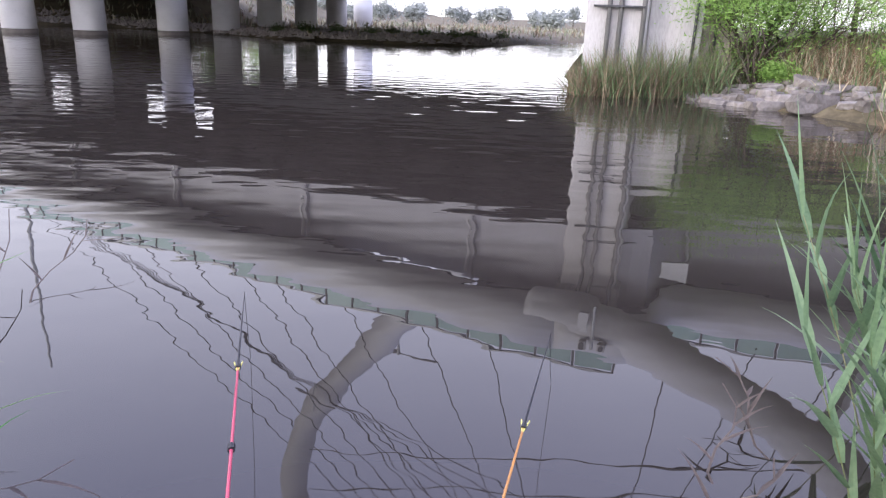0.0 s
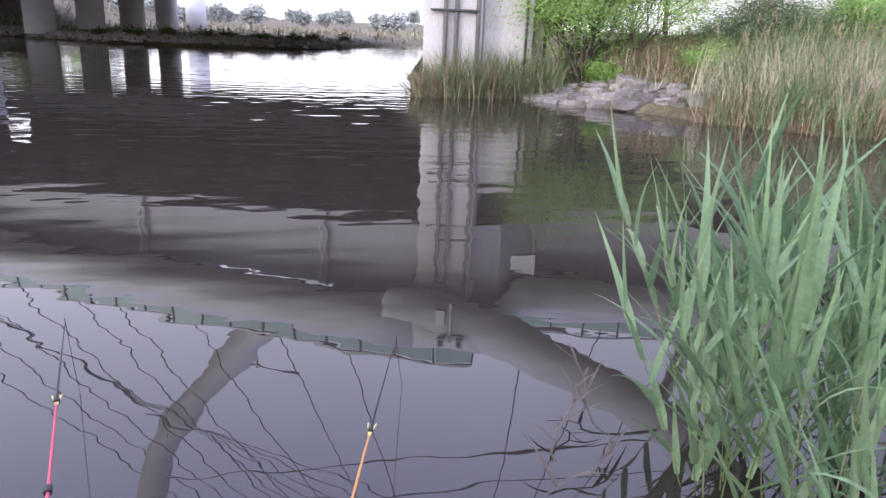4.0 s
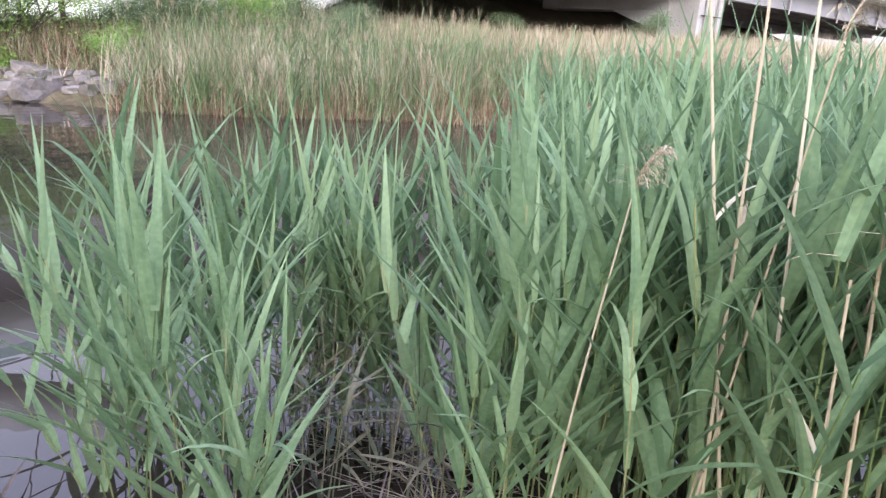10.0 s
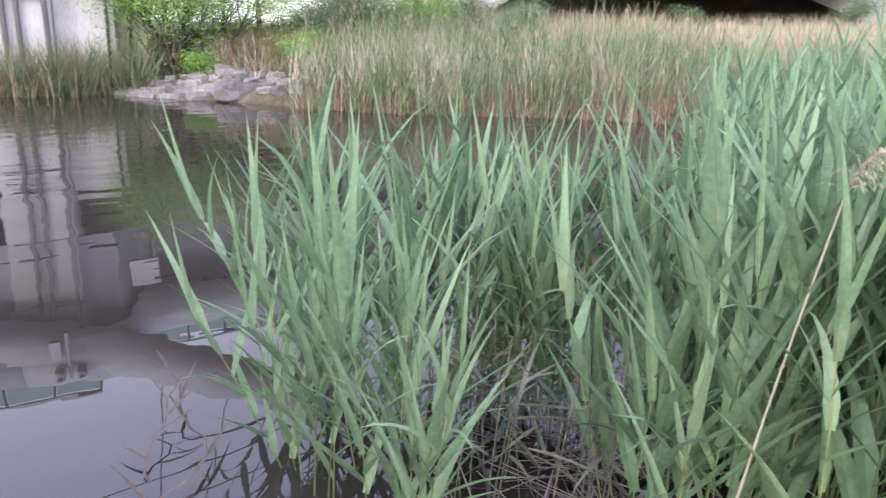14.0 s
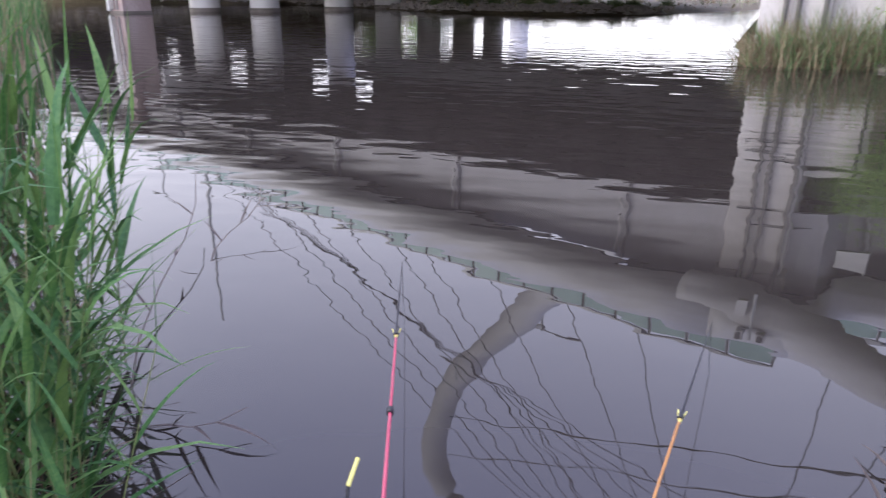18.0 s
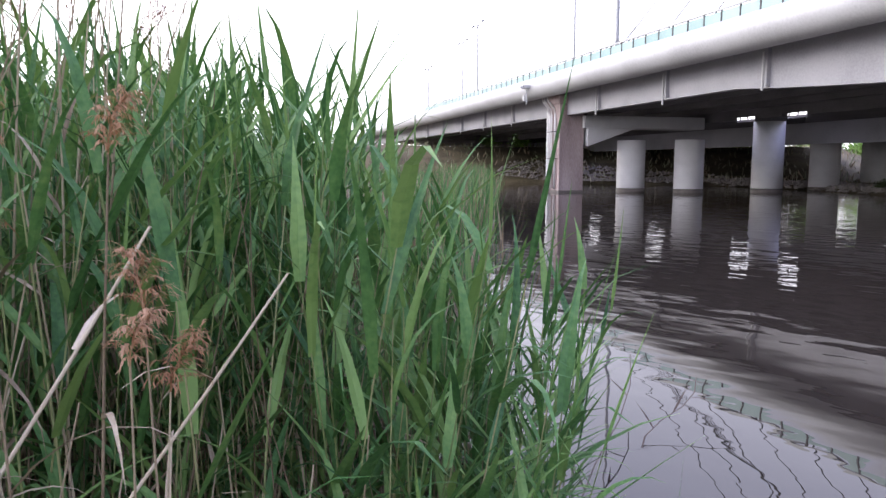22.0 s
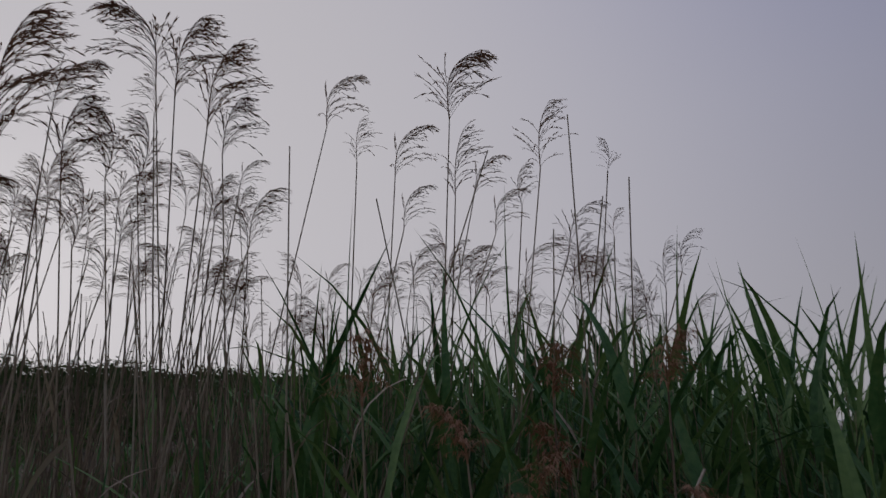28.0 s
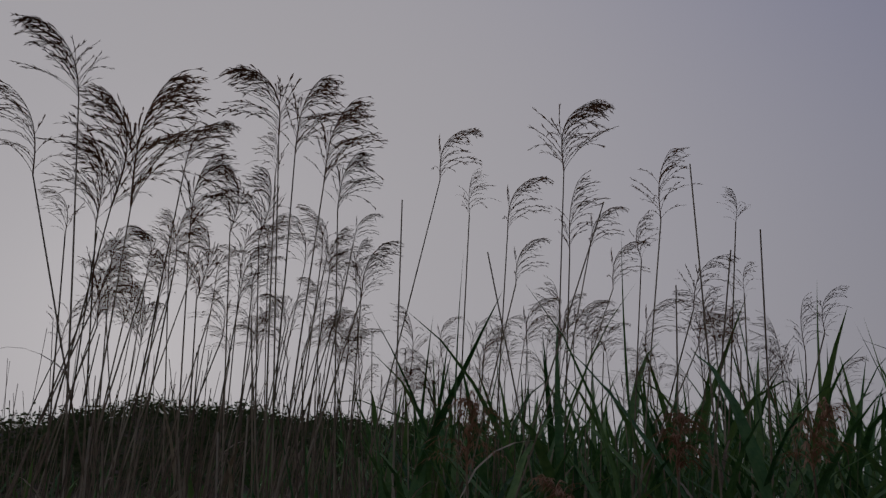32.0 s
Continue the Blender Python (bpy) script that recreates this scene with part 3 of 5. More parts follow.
def leaf_numbers(rng, f, kind):
    """length, width, upward angle and droop of the leaf at the height fraction f."""
    if kind == "young":
        droop = rng.uniform(0.1, 0.75) if rng.random() < 0.74 else rng.uniform(0.8, 2.1)
        return rng.uniform(0.38, 0.66), rng.uniform(0.03, 0.058), radians(rng.uniform(28, 58) + 24 * f), droop
    droop = rng.uniform(0.0, 0.6) if rng.random() < 0.33 else rng.uniform(0.6, 2.7)
    return rng.uniform(0.34, 0.62), rng.uniform(0.024, 0.048), radians(rng.uniform(22, 60) + 24 * f), droop


def reed_thing(rng, height, kind, label, group, leaf_mat, stem_mat):
    """One reed as a thing: stem and separate leaves."""
    t = thing("reed", label, "reed", group=group)
    pts = stem_line(rng, (0, 0, -0.35), height + 0.35, rng.uniform(0, 0.08), rng.uniform(0, 6.28), rng.uniform(0, 0.1))
    s = ([], [])
    rod(s, pts, 0.0045, 0.002, 5)
    part("stem", mesh_of(s, "stem", stem_mat), stem_mat, t)
    count = rng.randint(8, 11) + 2 * (kind == "old")
    az = rng.uniform(0, 6.28)
    for i in range(count):
        f = (0.5 if kind == "young" else 0.3) + (0.5 if kind == "young" else 0.7) * i / (count - 1)
        az += math.pi + rng.uniform(-0.7, 0.7)
        ln, w, up, droop = leaf_numbers(rng, f, kind)
        if i == count - 1:
            up, droop, w = radians(84), 0.1, w * 0.55
        s = ([], [])
        strip(s, at_line(pts, f), az, up, ln, w, droop, 6)
        part("leaf", mesh_of(s, "leaf", leaf_mat), leaf_mat, t)
    return t


def reed_stuff(rng, places, kind, stems, leaves, thin=1.0):
    for x, y, height in places:
        z = max(level(x, y), -0.3)
        pts = stem_line(rng, (x, y, z), height - z, rng.uniform(0, 0.1), rng.uniform(0, 6.28), rng.uniform(0, 0.12))
        rod(stems, pts, 0.0045, 0.002, 4)
        count = int(rng.randint(7, 10) * thin)
        az = rng.uniform(0, 6.28)
        for i in range(count):
            f = (0.5 if kind == "young" else 0.25) + (0.5 if kind == "young" else 0.75) * i / max(1, count - 1)
            az += math.pi + rng.uniform(-0.8, 0.8)
            ln, w, up, droop = leaf_numbers(rng, f, kind)
            strip(leaves, at_line(pts, f), az, up, ln, w, droop, 4)


def polar(b, r, cx=-0.25, cy=0.0):
    """A place at a bearing (degrees to the right of +y) and a distance from where the camera stands."""
    return cx + r * math.sin(radians(b)), cy + r * math.cos(radians(b))


rng = random.Random(5)


def right_height(b, r):
    return 0.78 + 0.2 * max(0, min(1, (b - 52) / 20)) + 0.15 * max(0, min(1, (b - 68) / 20)) - 0.2 * max(0, (32 - b) / 6) + 0.05 * (r - 2.2)


def right_ok(b, r):
    if b < 44.5:
        return b > 33.0 and 1.75 + max(0, 33 - b) * 0.08 < r < 3.3
    if b < 62:
        return 2.6 < r < 3.1 and rng.random() < 0.15
    return 1.62 < r < 6.5


def scatter(rng, count, b0, b1, r0, r1, ok, high, jitter=0.14, centre=(0.2, 0.05)):
    out = []
    while len(out) < count:
        b, r = rng.uniform(b0, b1), math.sqrt(rng.uniform(r0 * r0, r1 * r1))
        if ok(b, r):
            out.append((*polar(b, r, *centre), high(b, r) * rng.uniform(1 - jitter, 1 + jitter)))
    return out


LEFT_EYE = (-0.28, 0.0)


def left_height(b, r):
    return (1.3 + 0.13 * r) * (1 - 0.42 * max(0, min(1, (b + 56) / 18))) * (1 - 0.25 * max(0, min(1, (-92 - b) / 14)))


def left_ok(b, r):
    return b < -34.0 - 3.0 * max(0, min(1, (3 - r))) and r < (3.2 if b > -50 else 4.6 if b > -60 else 9) and (b > -62 or r > 1.62) and rng.random() < (0.4 if b < -94 else 1)


def plant_reeds(rng, proto, places):
    for x, y, h in places:
        ob = rng.choice(proto)
        b = math.degrees(math.atan2(x - 0.2 if x > 0 else x + 0.28, y - 0.03))
        # those at the open edge lean out over the water
        out = rng.uniform(1, 10) * (-max(0, min(1, (41 - b) / 7)) if b > 0 else max(0, min(1, (b + 46) / 8)))
        way = Vector((math.sin(radians(b)), math.cos(radians(b)), 0))
        c = copy_thing(ob, Matrix.Translation((x, y, max(level(x, y), -0.3))) @ Matrix.Rotation(radians(out), 4, way) @ pose(0, 0, 0, rng.uniform(-9, 9), rng.uniform(-9, 9), rng.uniform(0, 360)))
        k = (h - max(level(x, y), -0.3)) / ob["tall"]
        c.scale = (k, k, k)


def prototypes(rng, count, height, kind, label, group, leaf_mat, stem_mat):
    out = []
    for i in range(count):
        ob = reed_thing(rng, height, kind, label, group, leaf_mat, stem_mat)
        ob["tall"] = height
        out.append(ob)
    return out


young = prototypes(rng, 6, 1.3, "young", "young blue-green reed with broad pointed leaves standing in water", "reeds in the shallows", LEAF_BLUE, STEM)
old = prototypes(rng, 6, 2.1, "old", "tall green reed with long arching leaves on the bank", "tall reeds on the bank", LEAF, STEM)
near_right = scatter(rng, 150, 26, 112, 1.35, 3.6, right_ok, right_height, 0.16) + scatter(rng, 22, 45.5, 56, 2.55, 3.1, lambda b, r: True, right_height, 0.14)
near_left = scatter(rng, 170, -125, -34, 1.4, 2.8, left_ok, left_height, 0.2, LEFT_EYE)
for k, (x, y, h) in enumerate(near_right[:6]):
    young[k].matrix_basis = pose(x, y, max(level(x, y), -0.3), 0, 0, 60 * k) @ Matrix.Scale((h - max(level(x, y), -0.3)) / 1.3, 4)
for k, (x, y, h) in enumerate(near_left[:6]):
    old[k].matrix_basis = pose(x, y, max(level(x, y), -0.3), 0, 0, 60 * k) @ Matrix.Scale((h - max(level(x, y), -0.3)) / 2.1, 4)
plant_reeds(rng, young, near_right[6:])
# a few stand well over the rest
plant_reeds(rng, young, [(*polar(b, r, 0.3, 0.02), h) for b, r, h in ((37, 1.8, 0.68), (39.5, 1.78, 0.62), (41.5, 1.85, 0.66), (43, 1.9, 0.7), (40, 1.95, 0.72), (64.5, 1.75, 1.2), (68.0, 1.75, 1.2), (70.5, 1.85, 1.16), (75, 1.9, 1.14), (82, 1.75, 1.3), (87, 1.8, 1.26), (92, 1.7, 1.34))])
plant_reeds(rng, old, near_left[6:])

stems, leaves = ([], []), ([], [])
reed_stuff(rng, scatter(rng, 470, 26, 118, 1.5, 6.5, right_ok, right_height), "young", stems, leaves)
reed_stuff(rng, scatter(rng, 14, 45, 58, 2.6, 3.2, lambda b, r: True, right_height), "young", stems, leaves)
reed_stuff(rng, scatter(rng, 190, 64, 116, 1.62, 3.2, right_ok, right_height), "young", stems, leaves)
t = thing("reed_bed", "dense blue-green reeds growing in the shallows", "reeds", kind="stuff")
part("stems", mesh_of(stems, "stems", STEM), STEM, t)
part("leaves", mesh_of(leaves, "leaves", LEAF_BLUE), LEAF_BLUE, t)
stems, leaves = ([], []), ([], [])
reed_stuff(rng, scatter(rng, 1050, -127, -33, 1.5, 8.0, left_ok, left_height, centre=LEFT_EYE), "old", stems, leaves)
reed_stuff(rng, scatter(rng, 120, -68, -53, 2.0, 4.6, lambda b, r: True, lambda b, r: 0.94 * left_height(b, r), centre=LEFT_EYE), "old", stems, leaves)
t = thing("reed_bed", "dense tall green reeds on the river bank", "reeds", kind="stuff")
part("stems", mesh_of(stems, "stems", STEM), STEM, t)
part("leaves", mesh_of(leaves, "leaves", LEAF), LEAF, t)


# ---------------------------------------------------------------- bridge fittings
def wire(name, pts, r, mat, parent, label=""):
    bm = bmesh.new()
    tube(bm, pts, r, 6)
    return part(name, bm, mat, parent, label)


def railing(s0, s1, n, base, label):
    t = thing("screen_fence", label, "fence")
    count = round(abs(s1 - s0) / 1.0)
    bm = bmesh.new()
    box(bm, (-0.03, -0.03, 0), (0.03, 0.03, 0.98), 0.006)
    post = finish(bm, "post", DARKSTEEL)
    bm = bmesh.new()
    box(bm, (0.045, -0.012, 0.12), (abs(s1 - s0) / count - 0.045, 0.012, 0.9), 0.004)
    panel = finish(bm, "panel", PANEL)
    for i in range(count + 1):
        s = s0 + (s1 - s0) * i / count
        o = part("post", post, DARKSTEEL, t)
        o.matrix_basis = deck_pose(s, n + set_back(s), base)
        if i < count:
            o = part("panel", panel, PANEL, t)
            a, b = (on_deck(u, n + set_back(u), base) for u in (min(s, s0 + (s1 - s0) * (i + 1) / count), max(s, s0 + (s1 - s0) * (i + 1) / count)))
            o.matrix_basis = Matrix.Translation(a) @ pose(0, 0, 0, 0, 0, math.degrees(math.atan2(b.y - a.y, b.x - a.x)))
    for z in (0.07, 0.98):
        swept("rail", lambda s: [(n + set_back(s) + a, base + z + b) for a, b in ((-0.035, -0.03), (0.035, -0.03), (0.035, 0.03), (-0.035, 0.03))], s0, s1, STEEL, t, step=1.0)
    return t


railing(-1.4, 62, -0.35, 6.07, "green panelled screen fence with dark posts along the bridge edge")
railing(-62, -2.7, -0.35, 6.07, "green panelled screen fence set back behind the arch foot")

# stiffeners and drain spouts on the edge girder
for s in [i * 6.1 - 58 for i in range(22)]:
    bm = bmesh.new()
    box(bm, (-0.03, -0.16, girder_foot(s) - 5.55), (0.03, 0.0, 0.02), 0.01)
    o = part("stiffener", bm, GIRDER, bridge)
    o.matrix_basis = deck_pose(s, 0.55 + set_back(s), 5.6)
    bm = bmesh.new()
    tube(bm, [(0, -0.2, -0.2), (0, -0.2, -1.5)], 0.045, 8)
    o = part("drain_spout", bm, FAIRING, bridge, "thin pale drain spout")
    o.matrix_basis = deck_pose(s + 0.12, 0.55 + set_back(s), 5.6)

# crossbeams on the piers
def crossbeam(s, reach, label, mat):
    t = thing("crossbeam", label, "crossbeam")
    t.matrix_basis = deck_pose(s, 0, 0)
    bm = bmesh.new()
    box(bm, (-0.75, 1.5, 3.6), (0.75, reach, 4.3), 0.04)
    part("beam", bm, mat, t)
    for x in (-0.78, 0.78):
        bm = bmesh.new()
        v = [bm.verts.new(p) for p in ((x, 1.7, 3.59), (x, 4.6, 3.59), (x, 1.7, 2.6), (x * 0.6, 1.7, 3.59), (x * 0.6, 4.6, 3.59), (x * 0.6, 1.7, 2.6))]
        for f in ((0, 1, 2), (3, 5, 4), (0, 3, 4, 1), (1, 4, 5, 2), (2, 5, 3, 0)):
            bm.faces.new([v[k] for k in f])
        bmesh.ops.recalc_face_normals(bm, faces=bm.faces)
        part("corbel", bm, mat, t)
    bm = bmesh.new()
    box(bm, (0.2, 1.45, 4.3), (0.6, 2.1, 4.55), 0.02)
    part("bearing", bm, DARKSTEEL, t)
    return t


crossbeam(S_A - 0.3, 9.2, "pale concrete crossbeam carrying the deck over the river", CONCRETE)
crossbeam(S_C + 0.4, 9.0, "pale concrete crossbeam with sloping corbels above the straw bank", PALE)
columns([tuple(on_deck(-1.4, n, 0).xy) for n in (6.5,)], 0.75, 4.6, "round grey column on the bank behind the broad pier", "round river columns")

cabinet = thing("louvred_cabinet", "white louvred equipment cabinet hung beside the pier head", "cabinet")
cabinet.matrix_basis = deck_pose(S_C, -0.3, 4.42)
bm = bmesh.new()
box(bm, (-1.85, 0.0, 0.0), (-1.12, 0.3, 0.85), 0.02)
part("body", bm, FAIRING, cabinet)
for k in range(6):
    bm = bmesh.new()
    box(bm, (-1.8, -0.03, 0.08 + 0.12 * k), (-1.17, 0.0, 0.15 + 0.12 * k), 0.006)
    part("slat", bm, STEEL, cabinet)

# watch cameras on short masts at the piers
def watch_camera(s):
    t = thing("watch_camera", "small white surveillance cameras on a short mast at the bridge edge", "camera", group="bridge cameras")
    t.matrix_basis = deck_pose(s, -1.25, 5.55)
    bm = bmesh.new()
    tube(bm, [(0, 0, -0.55), (0, 0, 0.55)], 0.04, 10)
    part("mast", bm, STEEL, t)
    bm = bmesh.new()
    box(bm, (-0.25, -0.03, 0.28), (0.25, 0.03, 0.33), 0.005)
    part("bracket", bm, STEEL, t)
    for x in (-0.24, 0.2):
        bm = bmesh.new()
        box(bm, (x - 0.09, -0.26, 0.34), (x + 0.09, 0.1, 0.52), 0.02)
        c = part("housing", bm, FAIRING, t)
        bm = bmesh.new()
        tube(bm, [(x, -0.262, 0.43), (x, -0.285, 0.43)], 0.06, 12)
        part("lens", bm, DARKSTEEL, c)
    bm = bmesh.new()
    box(bm, (0.12, -0.12, -0.34), (0.34, 0.1, 0.0), 0.02)
    part("box", bm, FAIRING, t)


for s in (S_A + 0.9, -0.9, S_C - 0.8):
    watch_camera(s)

# the ring-shaped arch over the bank pier, its ties and stays
ring = [(0.8, -0.5, 5.6), (-1.5, -0.6, 5.85), (-3.6, -0.7, 6.65), (-5.8, -0.75, 7.7), (-7.4, -0.7, 8.9), (-9.8, -0.2, 11.6), (-11.4, 1.2, 16), (-10.6, 3.2, 21), (-6.6, 6.0, 26), (-1, 8.4, 28.4), (5.2, 8.4, 28.4),
        (11.2, 6.2, 26), (13.9, 4.7, 21), (13.5, 4.5, 17.6), (12.4, 4.5, 14.9), (9.9, 4.5, 11.7), (8.25, 4.5, 9.9), (6, 4.5, 7.7), (4.4, 4.5, 6.2)]
arch = thing("bridge_arch", "tall grey ring-shaped steel arch rising beside the bridge deck", "arch")


def ring_at(u):
    """A point of the arch, u from 0 to 1, smoothed through its corners."""
    k = u * (len(ring) - 1)
    i = min(int(k), len(ring) - 2)
    f = k - i
    p = [Vector(ring[max(0, min(len(ring) - 1, i + j))]) for j in (-1, 0, 1, 2)]
    q = 0.5 * (2 * p[1] + (p[2] - p[0]) * f + (2 * p[0] - 5 * p[1] + 4 * p[2] - p[3]) * f * f + (3 * p[1] - p[0] - 3 * p[2] + p[3]) * f ** 3)
    return on_deck(q.x, q.y, q.z)


bm = bmesh.new()
tube(bm, [ring_at(i / 110) for i in range(111)], 0.58, 20)
part("rib", bm, ARCH, arch, smooth=True)
for a, b in (((13.4, 4.5, 17.5), (-7.0, -0.7, 8.6)), ((13.8, 4.6, 19.6), (-8.0, -0.6, 9.4))):
    wire("tie_cable", [on_deck(*a), on_deck(*b)], 0.02, DARKSTEEL, arch, "thin dark tie cable")
wire("strut", [on_deck(-6.2, -0.75, 7.9), on_deck(-7.6, 1.2, 6.3)], 0.22, ARCH, arch)
for i, s in enumerate((27.5, 23.4, 20.0, 16.8, 13.9, 12.0, 8.8, 5.4, 2.8, -2.9, -4.9, -6.9, -13, -18, -24, -30)):
    top = ring_at(0.5 + 0.0006 * s)
    wire("stay_cable", [on_deck(s, 0.6, 6.25), top], 0.02, DARKSTEEL, arch, "thin dark stay cable")

# overhead wires past the arch
wires = thing("overhead_wires", "bundle of sagging dark overhead wires with a bracket on the arch", "wires")
for k in range(5):
    a, b, c = on_deck(38 - 1.6 * k, 3.7, 7.4 + 0.1 * k), on_deck(11.8, 3.7 + 0.1 * k, 13.2 + 0.2 * k), on_deck(-2 - k * 1.6, 3.4, 21.5 - 0.9 * k)
    pts = [a.lerp(b, f) - Vector((0, 0, 1.2 * f * (1 - f))) for f in [i / 14 for i in range(15)]] + [b.lerp(c, f) - Vector((0, 0, 1.2 * f * (1 - f))) for f in [i / 8 for i in range(1, 9)]]
    wire("wire", pts, 0.016, DARKSTEEL, wires)
wire("bracket", [on_deck(12.8, 3.6, 13.8), on_deck(10.8, 3.8, 14.0)], 0.035, STEEL, wires)
wire("bracket", [on_deck(11.8, 3.7, 13.2), on_deck(12.0, 3.8, 14.6)], 0.03, STEEL, wires)


def street_lamp(s, n, top, arms=2):
    t = thing("street_lamp", "slender grey double-armed street lamp standing on the bridge", "street lamp", group="bridge lamps")
    t.matrix_basis = deck_pose(s, n, 6.25)
    h = top - 6.25
    bm = bmesh.new()
    tube(bm, [(0, 0, 0), (0, 0, h)], 0.11, 10, 0.06)
    part("pole", bm, STEEL, t)
    for d in (-1, 1)[:arms]:
        bm = bmesh.new()
        tube(bm, [(0, 0, h - 0.15), (0.9 * d, 0, h + 0.08), (1.5 * d, 0, h + 0.12)], 0.04, 8)
        a = part("arm", bm, STEEL, t)
        bm = bmesh.new()
        box(bm, (min(1.4 * d, 2.1 * d), -0.13, h + 0.06), (max(1.4 * d, 2.1 * d), 0.13, h + 0.17), 0.03)
        part("lamp_head", bm, STEEL, a)


for s, n, top in ((48.2, 8.8, 15.0), (74, 8.8, 17.4), (80, 8.8, 16.4), (98, 8.8, 15.5), (11, 8.8, 13.5), (-14, 8.8, 13.8), (-40, 8.8, 14)):
    street_lamp(s, n, top)
mast = thing("lamp_mast", "tall thin steel mast on the bridge", "mast")
mast.matrix_basis = deck_pose(40.8, 8.6, 6.25)
bm = bmesh.new()
tube(bm, [(0, 0, 0), (0, 0, 17)], 0.16, 10, 0.07)
part("pole", bm, STEEL, mast)
bm = bmesh.new()
tube(bm, [(-1.0, 0, 6.2), (1.0, 0, 6.2)], 0.03, 6)
part("crossarm", bm, STEEL, mast)

# tower block far off behind the bridge's right end
block = thing("apartment_building", "distant pale apartment tower with rows of windows", "building", at=(250, 30, 0), turn=-8)
bm = bmesh.new()
box(bm, (-8, -32, 0), (8, 32, 72), 0.2)
part("wall", bm, PALE, block)
bm = bmesh.new()
box(bm, (-9, -33, 72), (9, 33, 73.2), 0.1)
part("roof", bm, CONCRETE, block)
bm = bmesh.new()
box(bm, (-0.06, -1.1, 0), (0.06, 1.1, 1.7), 0.0)
pane = finish(bm, "window", DARKSTEEL)
for i in range(12):
    for k in range(11):
        o = part("window", pane, DARKSTEEL, block)
        o.matrix_basis = pose(-8.04, -29 + 5.3 * i, 36 + 3.2 * k)


# ---------------------------------------------------------------- plants of the banks
def blades(store, rng, x, y, z, height, width, lean, segs=3):
    az = rng.uniform(0, 6.28)
    strip(store, (x, y, z), az, radians(90) - lean * rng.random(), height, width, rng.uniform(0.1, 0.9) * lean * 2, segs, rng.uniform(-1, 1))


def stuff(name, label, category, pieces):
    t = thing(name, label, category, kind="stuff")
    for part_name, store, mat in pieces:
        if store[0]:
            part(part_name, mesh_of(store, part_name, mat), mat, t)
    return t


def along(points, f):
    """A point of a broken line, f from 0 to 1, and the way across it."""
    seg = [math.dist(a, b) for a, b in zip(points, points[1:])]
    d = f * sum(seg)
    for (a, b), ln in zip(zip(points, points[1:]), seg):
        if d <= ln:
            k = d / ln
            return a[0] + (b[0] - a[0]) * k, a[1] + (b[1] - a[1]) * k
        d -= ln
    return points[-1]


rng = random.Random(11)
# reed belt along the opposite bank: green blades, straw, brown feet and pale plumes
green, straw, feet, plumes, bent = ([], []), ([], []), ([], []), ([], []), ([], [])
BELT = [(8.0, 12.7), (9.3, 11.2), (10.9, 10.0), (12.6, 8.7), (14.6, 7.4), (13.5, 4.2), (10.0, 1.0)]
for i in range(12500):
    x, y = along(BELT, rng.random())
    k = rng.random() ** 1.5
    x, y = x + rng.uniform(-0.7, 0.1) + 0.75 * k * 3.8, y + rng.uniform(-0.7, 0.1) + 0.66 * k * 3.8
    z = max(level(x, y), -0.1)
    low = max(0.0, min(1.0, (math.degrees(math.atan2(x - 0.38, y)) - 55) / 6))   # shorter past the open straw field
    h = rng.uniform(0.75, 1.6) * (0.98 + 0.45 * noise.noise(Vector((x * 1.3, y * 1.3, 0))) + 0.3 * noise.noise(Vector((x * 4, y * 4, 3)))) * (1 - 0.42 * low)
    c = min(0.999, max(0.0, rng.random() + 0.7 * noise.noise(Vector((x * 1.6, y * 1.6, 7))) - 0.08))
    if c < 0.64:
        blades(green, rng, x, y, z, h * rng.choice((1, 1, 1.15)), rng.uniform(0.014, 0.03), 0.75, 4)
    elif c < 0.86:
        blades(straw, rng, x, y, z, h * rng.uniform(0.5, 1.2), rng.uniform(0.01, 0.018), 0.5, 4)
    else:
        blades(feet, rng, x, y, z, h * 0.45, rng.uniform(0.012, 0.025), 0.8, 3)
    if 0.64 < c < 0.7:
        blades(straw, rng, x, y, z, h * 0.95, 0.009, 0.15, 3)
        for j in range(5):
            blades(plumes, rng, x + rng.gauss(0, 0.02), y + rng.gauss(0, 0.02), z + h * rng.uniform(0.8, 0.95), rng.uniform(0.14, 0.26), 0.016, 0.9, 3)
# arching bunches of dry reed, and rusty feet at the waterline
for i in range(44):
    x, y = along(BELT[:4], rng.random())
    x, y = x + rng.uniform(-0.5, 1.2), y + rng.uniform(-0.4, 1.0)
    az, z = rng.uniform(0, 6.28), max(level(x, y), -0.1)
    for k in range(rng.randint(14, 34)):
        strip(bent, (x + rng.gauss(0, 0.16), y + rng.gauss(0, 0.12), z), az + rng.gauss(0, 0.7), radians(rng.uniform(58, 88)), rng.uniform(0.7, 1.6), rng.uniform(0.013, 0.024), rng.uniform(0.3, 1.8), 5)
for i in range(5200):
    x, y = along(BELT[:5], rng.random())
    u = rng.uniform(-1.1, 0.3)
    x, y = x + 0.75 * u, y + 0.66 * u
    if level(x, y) > -0.2:
        blades(feet if rng.random() < 0.75 else straw, rng, x, y, max(level(x, y), -0.1), rng.uniform(0.25, 0.75), rng.uniform(0.01, 0.022), 0.9, 3)
FEET = material("rusty_reed_feet", [(0.12, 0.07, 0.045), (0.23, 0.145, 0.09), (0.34, 0.24, 0.155)], 0.85, 4, 0.1, 50, per_island=0.4)
